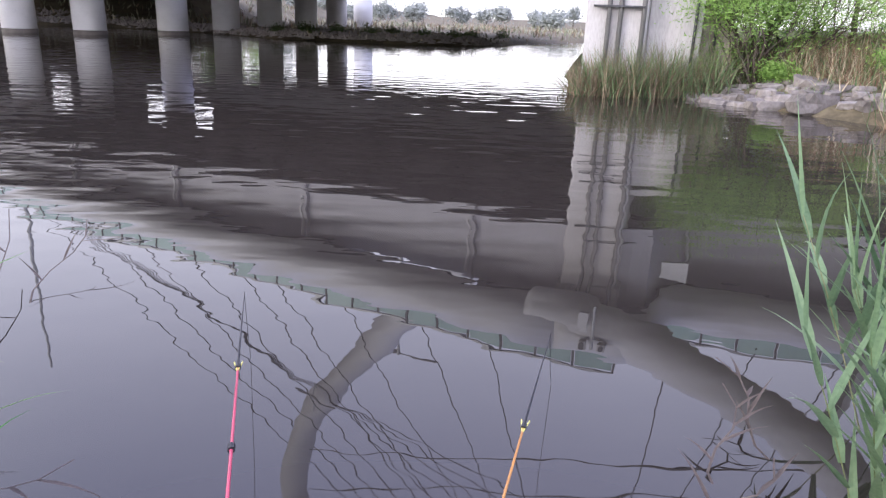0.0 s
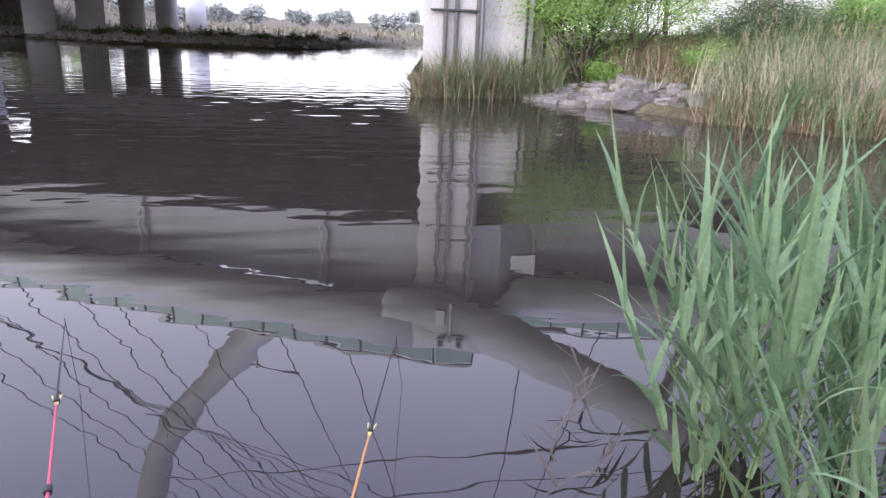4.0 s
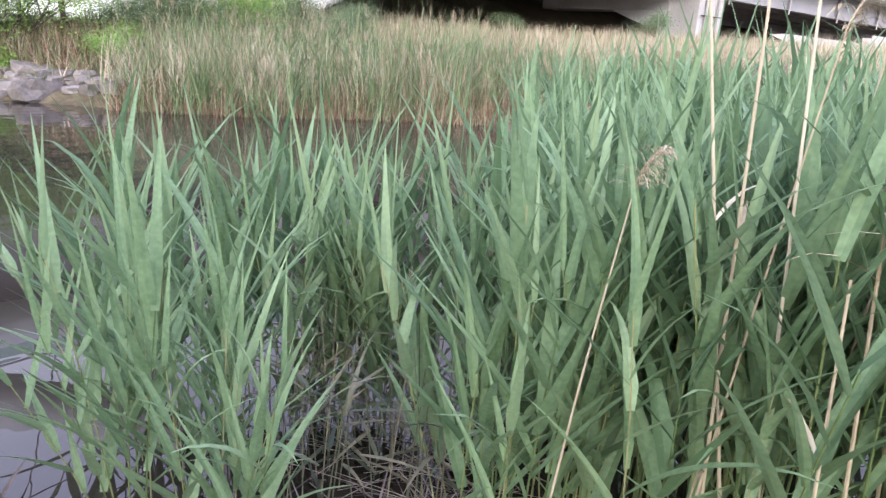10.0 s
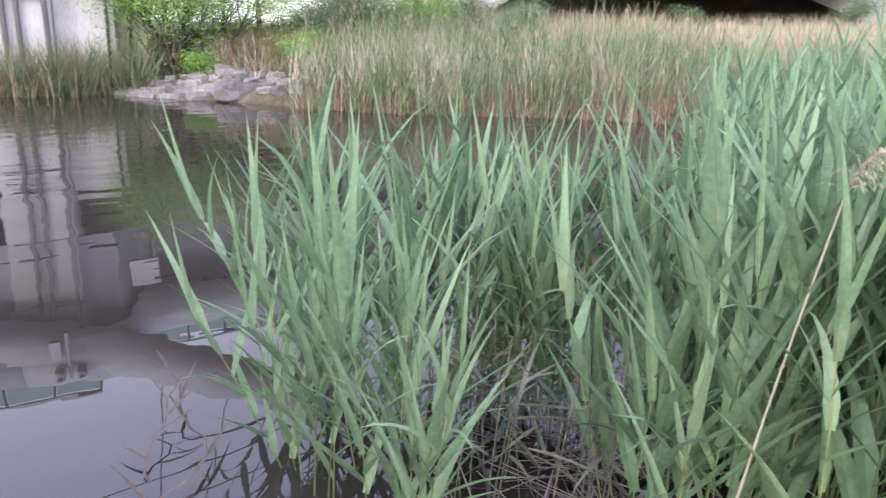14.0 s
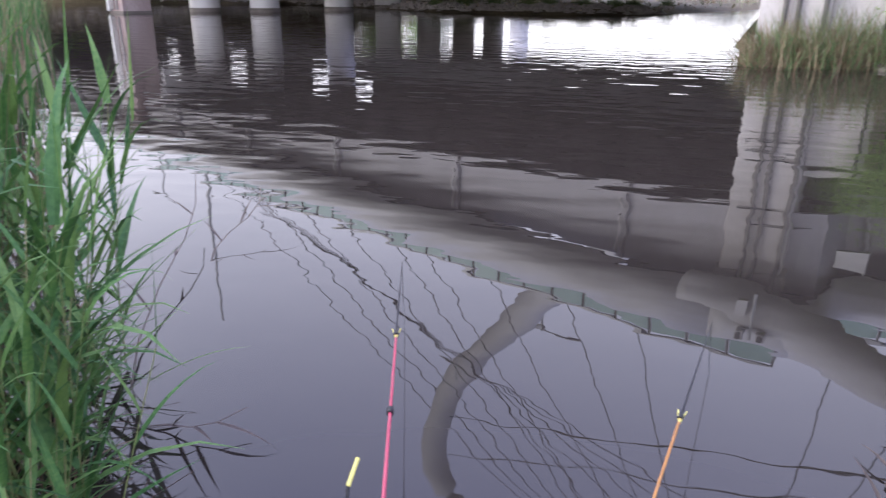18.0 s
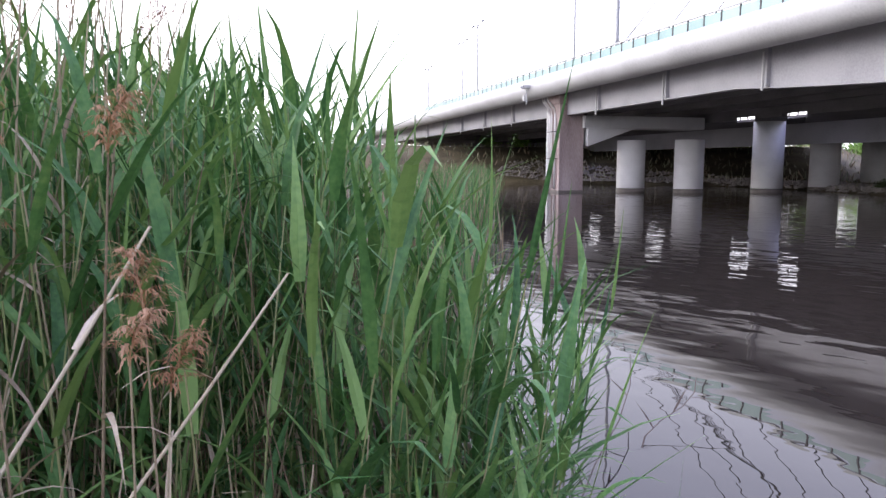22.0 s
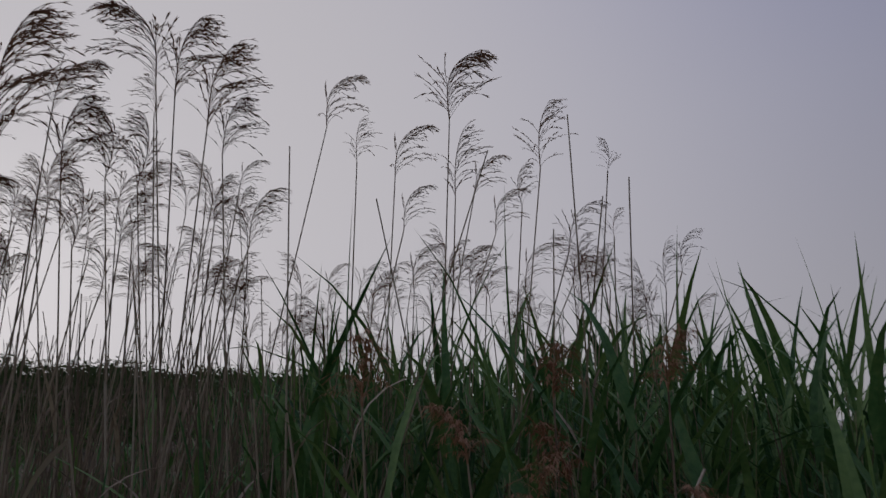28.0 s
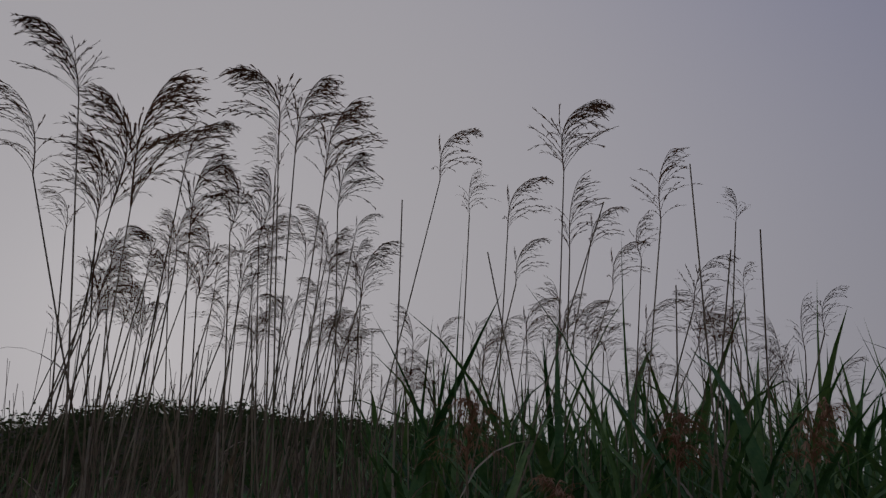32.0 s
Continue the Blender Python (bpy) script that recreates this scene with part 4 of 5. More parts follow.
stuff("reed_belt", "belt of green and straw-coloured reeds with rusty feet along the bank", "reeds",
      [("leaves", green, BELTLEAF), ("dry_leaves", straw, STRAW), ("feet", feet, FEET), ("plumes", plumes, STRAW), ("bent_stalks", bent, BLEACHED)])

# reeds on the bank that runs away towards the river pier
green, straw = ([], []), ([], [])
for i in range(5200):
    x, y = along([(-3.4, 3.2), (-5.2, 4.9), (-12, 13.2), (-27.5, 31.5), (-45, 35)], rng.random() ** 0.9)
    k = rng.random()
    x, y = x + rng.uniform(-0.3, 0.7) - 3.2 * k, y + rng.uniform(-0.5, 0.3) + 1.8 * k
    z = max(level(x, y), -0.1)
    blades(green if rng.random() < 0.7 else straw, rng, x, y, z, rng.uniform(0.9, 1.6), rng.uniform(0.02, 0.05), 0.4, 4)
stuff("reed_fringe", "fringe of green and dry reeds along the near bank", "reeds", [("leaves", green, LEAF), ("dry_leaves", straw, STRAW)])

# reed clump at the foot of the broad pier
green, straw, feet = ([], []), ([], []), ([], [])
for i in range(2600):
    x, y = rng.uniform(2.85, 6.3), 16.6 + rng.gauss(0, 0.4)
    edge_drop = 0.45 + 0.55 * math.sin(max(0.0, min(1.0, (x - 2.7) / 4.2)) * math.pi) ** 0.5
    h = rng.uniform(1.1, 1.7) * edge_drop
    c = rng.random()
    dry = 0.5 - 0.2 * max(0.0, min(1.0, (4.2 - x) / 1.2))
    store = green if c < dry else straw if c < 0.86 else feet
    blades(store, rng, x, y, max(level(x, y), -0.1), h if c < 0.86 else h * 0.5, rng.uniform(0.014, 0.028), 1.05, 5)
stuff("reed_clump", "clump of green and dry reeds at the foot of the pier", "reeds", [("leaves", green, BELTLEAF), ("dry_leaves", straw, STRAW), ("feet", feet, FEET)])

# grass on the bank: green near the stones, straw towards the crossbeam pier
green, straw = ([], []), ([], [])
for i in range(9000):
    x, y = rng.uniform(5.5, 32), rng.uniform(1, 30)
    if level(x, y) < 0.3:
        continue
    dry = rng.random() < (0.85 if y < 13 else 0.35)
    h = rng.uniform(0.25, 0.6) * (1.25 if x > 12 else 1)
    blades(straw if dry else green, rng, x, y, level(x, y) - 0.03, h, rng.uniform(0.02, 0.045), 0.8, 3)
for i in range(15000):
    x, y = polar(rng.uniform(42, 90), rng.uniform(18.5, 36))
    if level(x, y) > 0.5 and level(x, y) < 3.4:
        blades(straw if rng.random() < 0.88 else green, rng, x, y, level(x, y) - 0.03, rng.uniform(0.4, 0.95), rng.uniform(0.014, 0.03), 0.6, 3)
brush = ([], [])
for i in range(5200):
    x, y = polar(rng.gauss(27, 4.5), rng.uniform(16.4, 20.5), 0.13, 0.07)
    if level(x, y) > 0.45:
        blades(rng.choice((brush, brush, straw, green)), rng, x, y, level(x, y) - 0.03, rng.uniform(0.2, 0.75), rng.uniform(0.012, 0.028), 0.9, 3)
for i in range(5200):
    x, y = polar(rng.uniform(24.8, 35), rng.uniform(17.3, 20.0), 0.13, 0.07)
    if level(x, y) > 0.3:
        blades(rng.choice((brush, brush, straw, green)), rng, x, y, level(x, y) - 0.03, rng.uniform(0.35, 1.0), rng.uniform(0.014, 0.03), 0.9, 3)
for i in range(1500):
    x, y = rng.uniform(5.6, 9.2), rng.uniform(14.2, 18.2)
    if level(x, y) > 0.2:
        blades(green, rng, x, y, level(x, y) - 0.02, rng.uniform(0.1, 0.28), rng.uniform(0.012, 0.024), 1.0, 3)
stuff("dry_brush", "brown dry brush on the slope above the stones", "brush", [("stalks", brush, FEET)])
stuff("bank_grass", "rough straw and green grass on the sloping bank", "grass", [("green_blades", green, BELTLEAF), ("straw_blades", straw, STRAW)])


def limb(store, rng, p, d, length, r, depth, tips):
    q = p + d * length
    mid = p.lerp(q, 0.5) + Vector((rng.uniform(-1, 1), rng.uniform(-1, 1), rng.uniform(-0.3, 0.6))) * length * 0.07
    rod(store, [p, mid, q], r, r * 0.62, 6 if depth > 1 else 4)
    if depth == 0:
        tips.append(q)
        tips.append(mid)
        return
    tips.append(q)
    for k in range(rng.randint(2, 4)):
        e = (d + Vector((rng.uniform(-1, 1), rng.uniform(-1, 1), rng.uniform(-0.35, 0.8))) * 0.85).normalized()
        limb(store, rng, p.lerp(q, rng.uniform(0.55, 1.0)), e, length * rng.uniform(0.55, 0.8), r * 0.55, depth - 1, tips)


def foliage(store, rng, tips, count, spread, size):
    V, F = store
    for i in range(count):
        c = rng.choice(tips) + Vector((rng.gauss(0, spread), rng.gauss(0, spread), rng.gauss(0, spread * 0.8)))
        a = Vector((rng.gauss(0, 1), rng.gauss(0, 1), rng.gauss(0, 0.6))).normalized()
        b = a.orthogonal().normalized()
        s = size * rng.uniform(0.6, 1.4)
        k = len(V)
        V += [c - a * s, c + b * s * 0.45, c + a * s, c - b * s * 0.45]
        F.append((k, k + 1, k + 2, k + 3))


def tree(name, x, y, height, label, category, leaf_mat, seed, leaves=5200, stems=1, spread=0.22, size=0.05, depth=3, group=""):
    rng = random.Random(seed)
    t = thing(name, label, category, (x, y, level(x, y) - 0.05), group)
    wood, tips = ([], []), []
    for k in range(stems):
        d = Vector((rng.uniform(-0.4, 0.4) * (stems > 1) * 2 + rng.uniform(-0.1, 0.1), rng.uniform(-0.4, 0.4) * (stems > 1) * 2, 1)).normalized()
        limb(wood, rng, Vector((rng.uniform(-0.2, 0.2) * (stems > 1), rng.uniform(-0.2, 0.2) * (stems > 1), 0)), d, height * 0.36, height * (0.022 if stems == 1 else 0.009), depth, tips)
        tips.extend(Vector((tip.x * 0.9, tip.y * 0.9, tip.z * rng.uniform(0.15, 0.6))) for tip in tips[-5:] if stems > 3)
    part("trunk", mesh_of(wood, "trunk", BARK), BARK, t)
    crown = ([], [])
    foliage(crown, rng, tips, leaves, spread, size)
    part("crown", mesh_of(crown, "crown", leaf_mat), leaf_mat, t)
    return t


for k, (b, r, h) in enumerate(((20.8, 18.2, 4.0), (22.4, 17.7, 3.4), (24.0, 18.6, 4.2), (22.2, 19.0, 4.8))):
    tree("tree", *polar(b, r, 0.13, 0.07), h, "light green feathery young tree on the bank", "tree", TREELEAF, 20 + k, 15000, 6, 0.3, 0.03, group="bank trees")
tree("tree", *polar(28.6, 22.0, 0.13, 0.07), 4.4, "darker open-crowned tree on the bank under the bridge", "tree", SHRUB, 31, 4500, 1, 0.22, 0.032, group="bank trees")
for k, (b, r, h) in enumerate(((33.0, 18.8, 2.0), (36.0, 18.6, 2.3), (39.2, 19.0, 2.0), (42.4, 18.6, 2.5), (45, 19.0, 2.4), (34.4, 20, 2.4), (47.6, 19.5, 1.8), (41.0, 20.2, 2.2))):
    tree("shrub", *polar(b, r, 0.13, 0.07), h, "scrubby grey-green shrub on the bank crest", "shrub", (GREYLEAF, SHRUB, GREYLEAF, TREELEAF)[k % 4], 40 + k, 7500, 3, 0.22, 0.026, 2, group="bank shrubs")
for k, (b, r, h) in enumerate(((31.0, 17.2, 0.9), (33.0, 18, 1.1), (24.5, 17.6, 0.5), (71.5, 27.0, 1.9), (60.0, 26, 1.3))):
    tree("bush", *polar(b, r, 0.13, 0.07), h, "low green bush among dry grass on the bank", "bush", GREYLEAF if k > 2 else TREELEAF, 60 + k, 3000, 3, 0.14, 0.03, 2, group="bank bushes")

# far side of the river
# dark scrub added along the spit in place of the bridge's shade there
for k in range(9):
    x = -10 + 1.7 * k + rng.uniform(-0.5, 0.5)
    tree("shrub", x, 43.5 + rng.uniform(0, 2.0) + max(0, x) * 1.6, rng.uniform(0.25, 0.5), "low scrub added to darken the shaded spit across the water", "shrub", SHRUB, 80 + k, 700, 3, 0.22, 0.07, 1, group="scrub on the spit")
# far trees wear the foliage colour paled for haze
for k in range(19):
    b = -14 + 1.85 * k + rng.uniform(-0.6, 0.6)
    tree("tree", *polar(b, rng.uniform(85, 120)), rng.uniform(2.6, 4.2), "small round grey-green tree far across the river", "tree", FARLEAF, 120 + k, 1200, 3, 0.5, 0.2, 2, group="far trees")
for k in range(12):
    b = -40 + 2.4 * k + rng.uniform(-1, 1)
    tree("bush", *polar(b, rng.uniform(72, 84)), rng.uniform(1.5, 2.6), "green bush on the far bank behind the columns", "bush", TREELEAF, 160 + k, 900, 3, 0.4, 0.15, 1, group="far bushes")
green, straw = ([], []), ([], [])
for i in range(6500):
    b, r = rng.uniform(-50, 20), 38 + 50 * rng.random() ** 1.2
    x, y = polar(b, r)
    if level(x, y) > 0.12:
        blades(green if rng.random() < 0.6 else straw, rng, x, y, level(x, y) - 0.03, rng.uniform(0.3, 0.8) * (0.45 if r < 55 else 1), rng.uniform(0.08, 0.18), 0.8, 3)
stuff("far_meadow", "pale grass on the flat land across the river", "grass", [("green_blades", green, MEADOW), ("straw_blades", straw, STRAW)])
gravel = ([], [])
for i in range(2600):
    x, y = along([(3, 43.5), (1, 41.8), (-3, 40.3), (-9, 41.5), (-14.5, 46.5), (-23, 51.5), (-40, 47)], rng.random())
    u, w = rng.random() ** 1.3 * 5, rng.uniform(0.1, 0.28)
    x, y = x - 0.25 * u + rng.uniform(-0.5, 0.5), y + 0.95 * u
    c, k = Vector((x, y, max(level(x, y), 0.0) + 0.03)), len(gravel[0])
    turn = rng.uniform(0, 6.28)
    gravel[0].extend(c + Vector((math.cos(turn + q * 1.257) * w * rng.uniform(0.7, 1.2), math.sin(turn + q * 1.257) * w * rng.uniform(0.7, 1.2), 0)) for q in range(5))
    gravel[0].append(c + Vector((rng.uniform(-0.3, 0.3) * w, rng.uniform(-0.3, 0.3) * w, w * rng.uniform(0.5, 0.9))))
    gravel[1].extend((k + q, k + (q + 1) % 5, k + 5) for q in range(5))
stuff("gravel_bank", "grey rubble slope of the far bank under the bridge", "rubble", [("stones", gravel, STONE)])
crown = ([], [])
for i in range(1000):
    b = rng.uniform(-128, -70)
    r = rng.uniform(100, 168)
    if b < -121.5 and r < 146:
        continue
    x, y = polar(b, r)
    foliage(crown, rng, [Vector((x, y, level(x, y) + rng.uniform(0.3, 1.6)))], 60, 1.4, 0.45)
for b, r, wide, tall in ((-123.6, 141, 7.0, 5.6), (-121.2, 138, 4.5, 3.2)):
    x, y = polar(b, r)
    house = thing("house", "small pale house at the foot of the wooded hill", "house", (x, y, level(x, y) - 0.4), "houses on the hill", turn=b)
    bm = bmesh.new()
    box(bm, (-wide, -3, 0), (wide, 3, tall), 0.05)
    part("wall", bm, PALE, house)
    bm = bmesh.new()
    v = [bm.verts.new(q) for q in ((-wide - 0.4, -3.4, tall), (wide + 0.4, -3.4, tall), (wide + 0.4, 3.4, tall), (-wide - 0.4, 3.4, tall), (-wide - 0.2, 0, tall + 1.6), (wide + 0.2, 0, tall + 1.6))]
    for f in ((0, 1, 5, 4), (2, 3, 4, 5), (1, 2, 5), (3, 0, 4), (3, 2, 1, 0)):
        bm.faces.new([v[k] for k in f])
    part("roof", bm, AGED, house, "grey pitched roof")
    for k in range(4):
        bm = bmesh.new()
        u = -wide + wide * (2 * k + 1) / 4
        box(bm, (u - 0.5, -3.05, 1.4), (u + 0.5, -2.98, 2.6))
        part("window", bm, DARKSTEEL, house)
stuff("hill_wood", "dark wood on the far hill", "wood", [("crowns", crown, SHRUB)])


# ---------------------------------------------------------------- stones
def put_stone(x, y, sx, sy, sz, seed, label, lift=0.0):
    rng = random.Random(seed)
    bm = bmesh.new()
    bmesh.ops.create_icosphere(bm, subdivisions=2, radius=1)
    off = Vector((seed * 3.1, seed * 1.7, seed * 0.9))
    for v in bm.verts:
        p = v.co.copy()
        k = 1 + 0.34 * noise.noise(p * 1.1 + off) + 0.16 * noise.noise(p * 2.7 + off)
        p = Vector([math.copysign(abs(c) ** 0.55, c) for c in p])
        p.z = min(p.z, 0.72 + 0.1 * p.x)
        v.co = Vector((p.x * sx, p.y * sy, p.z * sz)) * k
    ob = new("stone", finish(bm, "stone", STONE))
    ob.matrix_basis = pose(x, y, max(level(x, y), -0.05) + sz * 0.12 + lift, rng.uniform(-8, 8), rng.uniform(-8, 8), rng.uniform(-25, 25))
    tagged(ob, label, "stone", "bank stones")


put_stone(7.12, 14.1, 0.46, 0.34, 0.27, 1, "large blocky pale stone at the water's edge")
put_stone(7.75, 15.3, 0.4, 0.34, 0.15, 2, "large pale slab on the stone bank")
put_stone(8.25, 16.3, 0.5, 0.36, 0.14, 3, "broad flat pale slab higher on the bank")
put_stone(8.8, 17.6, 0.5, 0.4, 0.12, 4, "broad flat pale slab higher on the bank")
rng = random.Random(3)
WATERLINE = [(5.0, 17.4), (5.7, 15.9), (6.25, 14.9), (6.9, 14.2), (7.7, 13.5), (8.3, 12.9)]
for row, (count, back, size) in enumerate(((20, 0.0, 0.2), (19, 0.36, 0.17), (18, 0.7, 0.15), (16, 1.1, 0.13))):
    for k in range(count):
        x, y = along(WATERLINE, (k + 0.5 + rng.uniform(-0.3, 0.3)) / count)
        if math.dist((x, y), (7.12, 14.1)) > 0.55 or row > 1:
            w = size * rng.uniform(0.75, 1.35)
            put_stone(x + 0.8 * back + rng.uniform(-0.06, 0.06), y + 0.5 * back, w * rng.uniform(0.95, 1.3), w * 0.85, w * rng.uniform(0.5, 0.8), 10 + 20 * row + k, "rough pale block of the bank's stone edge" if row < 2 else "rough pale stone on the slope of the bank")
for k in range(34):
    u = rng.random()
    w = rng.uniform(0.06, 0.17)
    put_stone(6.9 + 2.2 * u + rng.uniform(-0.6, 0.5), 15.0 + 3.6 * u + rng.uniform(-0.6, 0.6), w * 1.4, w, w * 0.6, 90 + k, "small pale stone lying in the bank grass")


# ---------------------------------------------------------------- plumed and dry reeds
def plume_mesh(rng, length, name="plume", wide=0.65):
    """A nodding reed plume: a bent axis with many drooping twigs and spikelets."""
    store = ([], [])
    axis, p, ang = [], Vector((0, 0, 0)), radians(86)
    for i in range(9):
        axis.append(p.copy())
        p = p + Vector((math.cos(ang), 0, math.sin(ang))) * (length / 8)
        ang -= radians(rng.uniform(5, 11))
    rod(store, axis, 0.0022, 0.0008, 4)
    for i in range(46):
        f = (i + rng.random()) / 46
        k = min(int(f * 8), 7)
        a = axis[k].lerp(axis[k + 1], f * 8 - k)
        az = rng.gauss(0, wide)
        if rng.random() < 0.12:
            az += math.pi
        ln = length * (0.7 - 0.35 * f) * rng.uniform(0.7, 1.15)
        up, q, twig = radians(rng.uniform(45, 72)), a.copy(), [a.copy()]
        for j in range(5):
            q = q + Vector((math.cos(az) * math.cos(up), math.sin(az) * math.cos(up), math.sin(up))) * (ln / 5)
            up -= radians(rng.uniform(14, 30))
            twig.append(q.copy())
        rod(store, twig, 0.0012, 0.0006, 3)
        for j in range(12):
            g = 0.2 + 0.8 * j / 11
            m = min(int(g * 5), 4)
            c = twig[m].lerp(twig[m + 1], g * 5 - m)
            strip(store, c, az + rng.uniform(-0.9, 0.9), up + radians(rng.uniform(0, 50)), rng.uniform(0.01, 0.02), 0.0042, 0.6, 2)
    return store


def flag_plume(rng, length, twigs, bend):
    """A ripe plume blown to one side: an axis bowing towards +x, hair-thin twigs sweeping along it, seeds on each twig."""
    store = ([], [])
    axis, p, ang = [], Vector((0, 0, 0)), 90.0
    for i in range(10):
        axis.append(p.copy())
        p = p + Vector((math.cos(radians(ang)), 0, math.sin(radians(ang)))) * (length / 9)
        ang -= bend * 2 * (i + 0.5) / 81
    rod(store, axis, 0.0021, 0.0007, 4)
    for i in range(twigs):
        f = ((i + rng.random()) / twigs) ** 0.9
        k = min(int(f * 9), 8)
        q = axis[k].lerp(axis[k + 1], f * 9 - k)
        way = (axis[k + 1] - axis[k]).normalized()
        back = f < 0.5 and rng.random() < 0.36
        az = rng.gauss(math.pi if back else 0, 0.55)
        d = (way + Vector((math.cos(az), math.sin(az), 0)) * rng.uniform(0.32, 0.85)).normalized()
        ln = length * (0.5 * (1 - f) ** 0.8 + 0.19) * rng.uniform(0.45, 1.2) * (0.75 if back else 1)
        twig, fall = [q.copy()], rng.uniform(0.1, 0.32)
        for j in range(6):
            q = q + d * (ln / 6)
            d = (d + Vector((0.05, 0, -fall))).normalized()
            twig.append(q.copy())
        rod(store, twig, 0.001, 0.0005, 3)
        for j in range(max(5, int(ln / 0.0065))):
            g = 0.25 + 0.75 * rng.random()
            m = min(int(g * 6), 5)
            w = (twig[m + 1] - twig[m]).normalized()
            strip(store, twig[m].lerp(twig[m + 1], g * 6 - m), math.atan2(w.y, w.x) + rng.uniform(-0.5, 0.5), math.asin(max(-1, min(1, w.z))) + rng.uniform(-0.35, 0.45), rng.uniform(0.01, 0.018), 0.0048, 0.4, 2)
    me = mesh_of(store, "plume", PLUME)
    me["chord"] = math.degrees(math.atan2(p.x, p.z))
    return me


rng = random.Random(21)
DENSE = [flag_plume(rng, 0.28, 66, 40 + 18 * k) for k in range(5)]
SPARSE = [flag_plume(rng, 0.28, 34, 26 + 18 * k) for k in range(5)]


def plumed_reed(x, y, top, rng, size=1.0, turn=0.0, lean=0.04, bare=False, mat=None, label="tall dry reed with a brown nodding plume"):
    z, bend = max(level(x, y), -0.3), rng.uniform(0, 0.04)
    h = top - z - (0 if bare else 0.17 * size)
    x, y = x - math.cos(radians(turn)) * h * (lean + bend), y - math.sin(radians(turn)) * h * (lean + bend)
    t = thing("plumed_reed", label, "reed", (x, y, z), "plumed reeds", turn=turn)
    pts = stem_line(rng, (0, 0, 0), h, lean, 0, bend)
    s = ([], [])
    rod(s, pts, 0.0042, 0.0018, 6)
    part("stem", mesh_of(s, "stem", STRAW), STRAW, t)
    for j in range(rng.randint(1, 3)):
        s = ([], [])
        strip(s, at_line(pts, rng.uniform(0.3, 0.75)), rng.uniform(0, 6.28), radians(rng.uniform(20, 60)), rng.uniform(0.2, 0.4), 0.014, rng.uniform(1.0, 2.4), 5)
        part("leaf", mesh_of(s, "leaf", STRAW), STRAW, t, "withered leaf")
    if not bare:
        o = part("plume", rng.choice(PALE_PLUMES if mat is BLEACHED else BUSHY), mat, t, "feathery straw plume" if mat is BLEACHED else "feathery brown plume")
        o.matrix_basis = Matrix.Translation(pts[-1]) @ pose(0, 0, 0, 0, 0, rng.uniform(-50, 50)) @ Matrix.Diagonal((size, size, size, 1))
    return t


END_EYE = (-0.38, -0.12)
def bowing_reed(b, e, lean, length, nod, full, r, label):
    """A dry reed whose plume begins at a bearing and upward angle from where the camera ends; lean, nod: to the side, nod in degrees."""
    x, y = polar(b, r, *END_EYE)
    side = Vector((math.cos(radians(b)), -math.sin(radians(b)), 0)) * (1 if nod >= 0 else -1)
    lean = lean if nod >= 0 else -lean
    top = 1.565 + r * math.tan(radians(e))
    base = max(level(x, y), -0.3)
    h = top - base
    bend = rng.uniform(-0.02, 0.03)
    t = thing("plumed_reed", label, "reed", (x - side.x * h * (lean + bend), y - side.y * h * (lean + bend), base), "plumed reeds", turn=math.degrees(math.atan2(side.y, side.x)))
    pts = stem_line(rng, (0, 0, 0), h, lean, 0, bend)
    store = ([], [])
    rod(store, pts, 0.0042, 0.0019, 6)
    part("stem", mesh_of(store, "stem", STRAW), STRAW, t)
    for j in range(rng.randint(0, 2)):
        store = ([], [])
        strip(store, at_line(pts, rng.uniform(0.35, 0.7)), rng.uniform(0, 6.28), radians(rng.uniform(30, 70)), rng.uniform(0.18, 0.36), 0.012, rng.uniform(1.0, 2.4), 5)
        part("leaf", mesh_of(store, "leaf", STRAW), STRAW, t, "withered leaf")
    if length:
        me = min(DENSE if full else SPARSE, key=lambda m: abs(m["chord"] - abs(nod)) + rng.uniform(0, 12))
        o = part("plume", me, PLUME, t, "feathery brown plume")
        k = length / 0.255 * r / 2
        o.matrix_basis = Matrix.Translation(pts[-1]) @ pose(0, 0, 0, 0, abs(nod) - me["chord"], 0) @ pose(0, 0, 0, 0, 0, rng.uniform(-12, 12)) @ Matrix.Diagonal((k, k, k, 1))


# bearing, upward angle, lean, plume length and nod of each
BROWN = [(-119.8, 30.1, -0.14, 0.25, -45), (-115.7, 23.0, 0.08, 0.33, -14), (-114.3, 23.3, -0.01, 0.41, 8), (-103.4, 30.6, -0.10, 0.30, -40), (-101.8, 29.4, 0.00, 0.29, 14), (-99.0, 27.4, 0.03, 0.29, 15),
        (-97.6, 25.4, -0.08, 0.20, 16), (-110.8, 26.9, 0.03, 0.20, 34), (-109.5, 21.8, -0.07, 0.26, 9), (-116.5, 21.6, -0.15, 0.23, -15), (-114.9, 14.2, 0.14, 0.20, 7), (-108.2, 17.1, -0.05, 0.21, -4),
        (-106.4, 22.6, -0.11, 0.19, -10), (-104.0, 22.4, -0.08, 0.21, -2), (-95.0, 18.4, 0.21, 0.19, 27), (-111.0, 16.8, -0.04, 0.13, -11)]
OPEN = [(-121.5, 24.0, -0.39, 0.25, -29), (-103.3, 27.5, -0.10, 0.14, -8), (-118.4, 20.4, -0.13, 0.13, -30), (-96.0, 22.8, 0.07, 0.12, 39), (-98.6, 21.5, 0.04, 0.16, -22), (-103.8, 16.4, -0.07, 0.10, -10),
        (-77.2, 28.7, 0.11, 0.28, 29), (-67.6, 17.0, 0.34, 0.18, 37)]
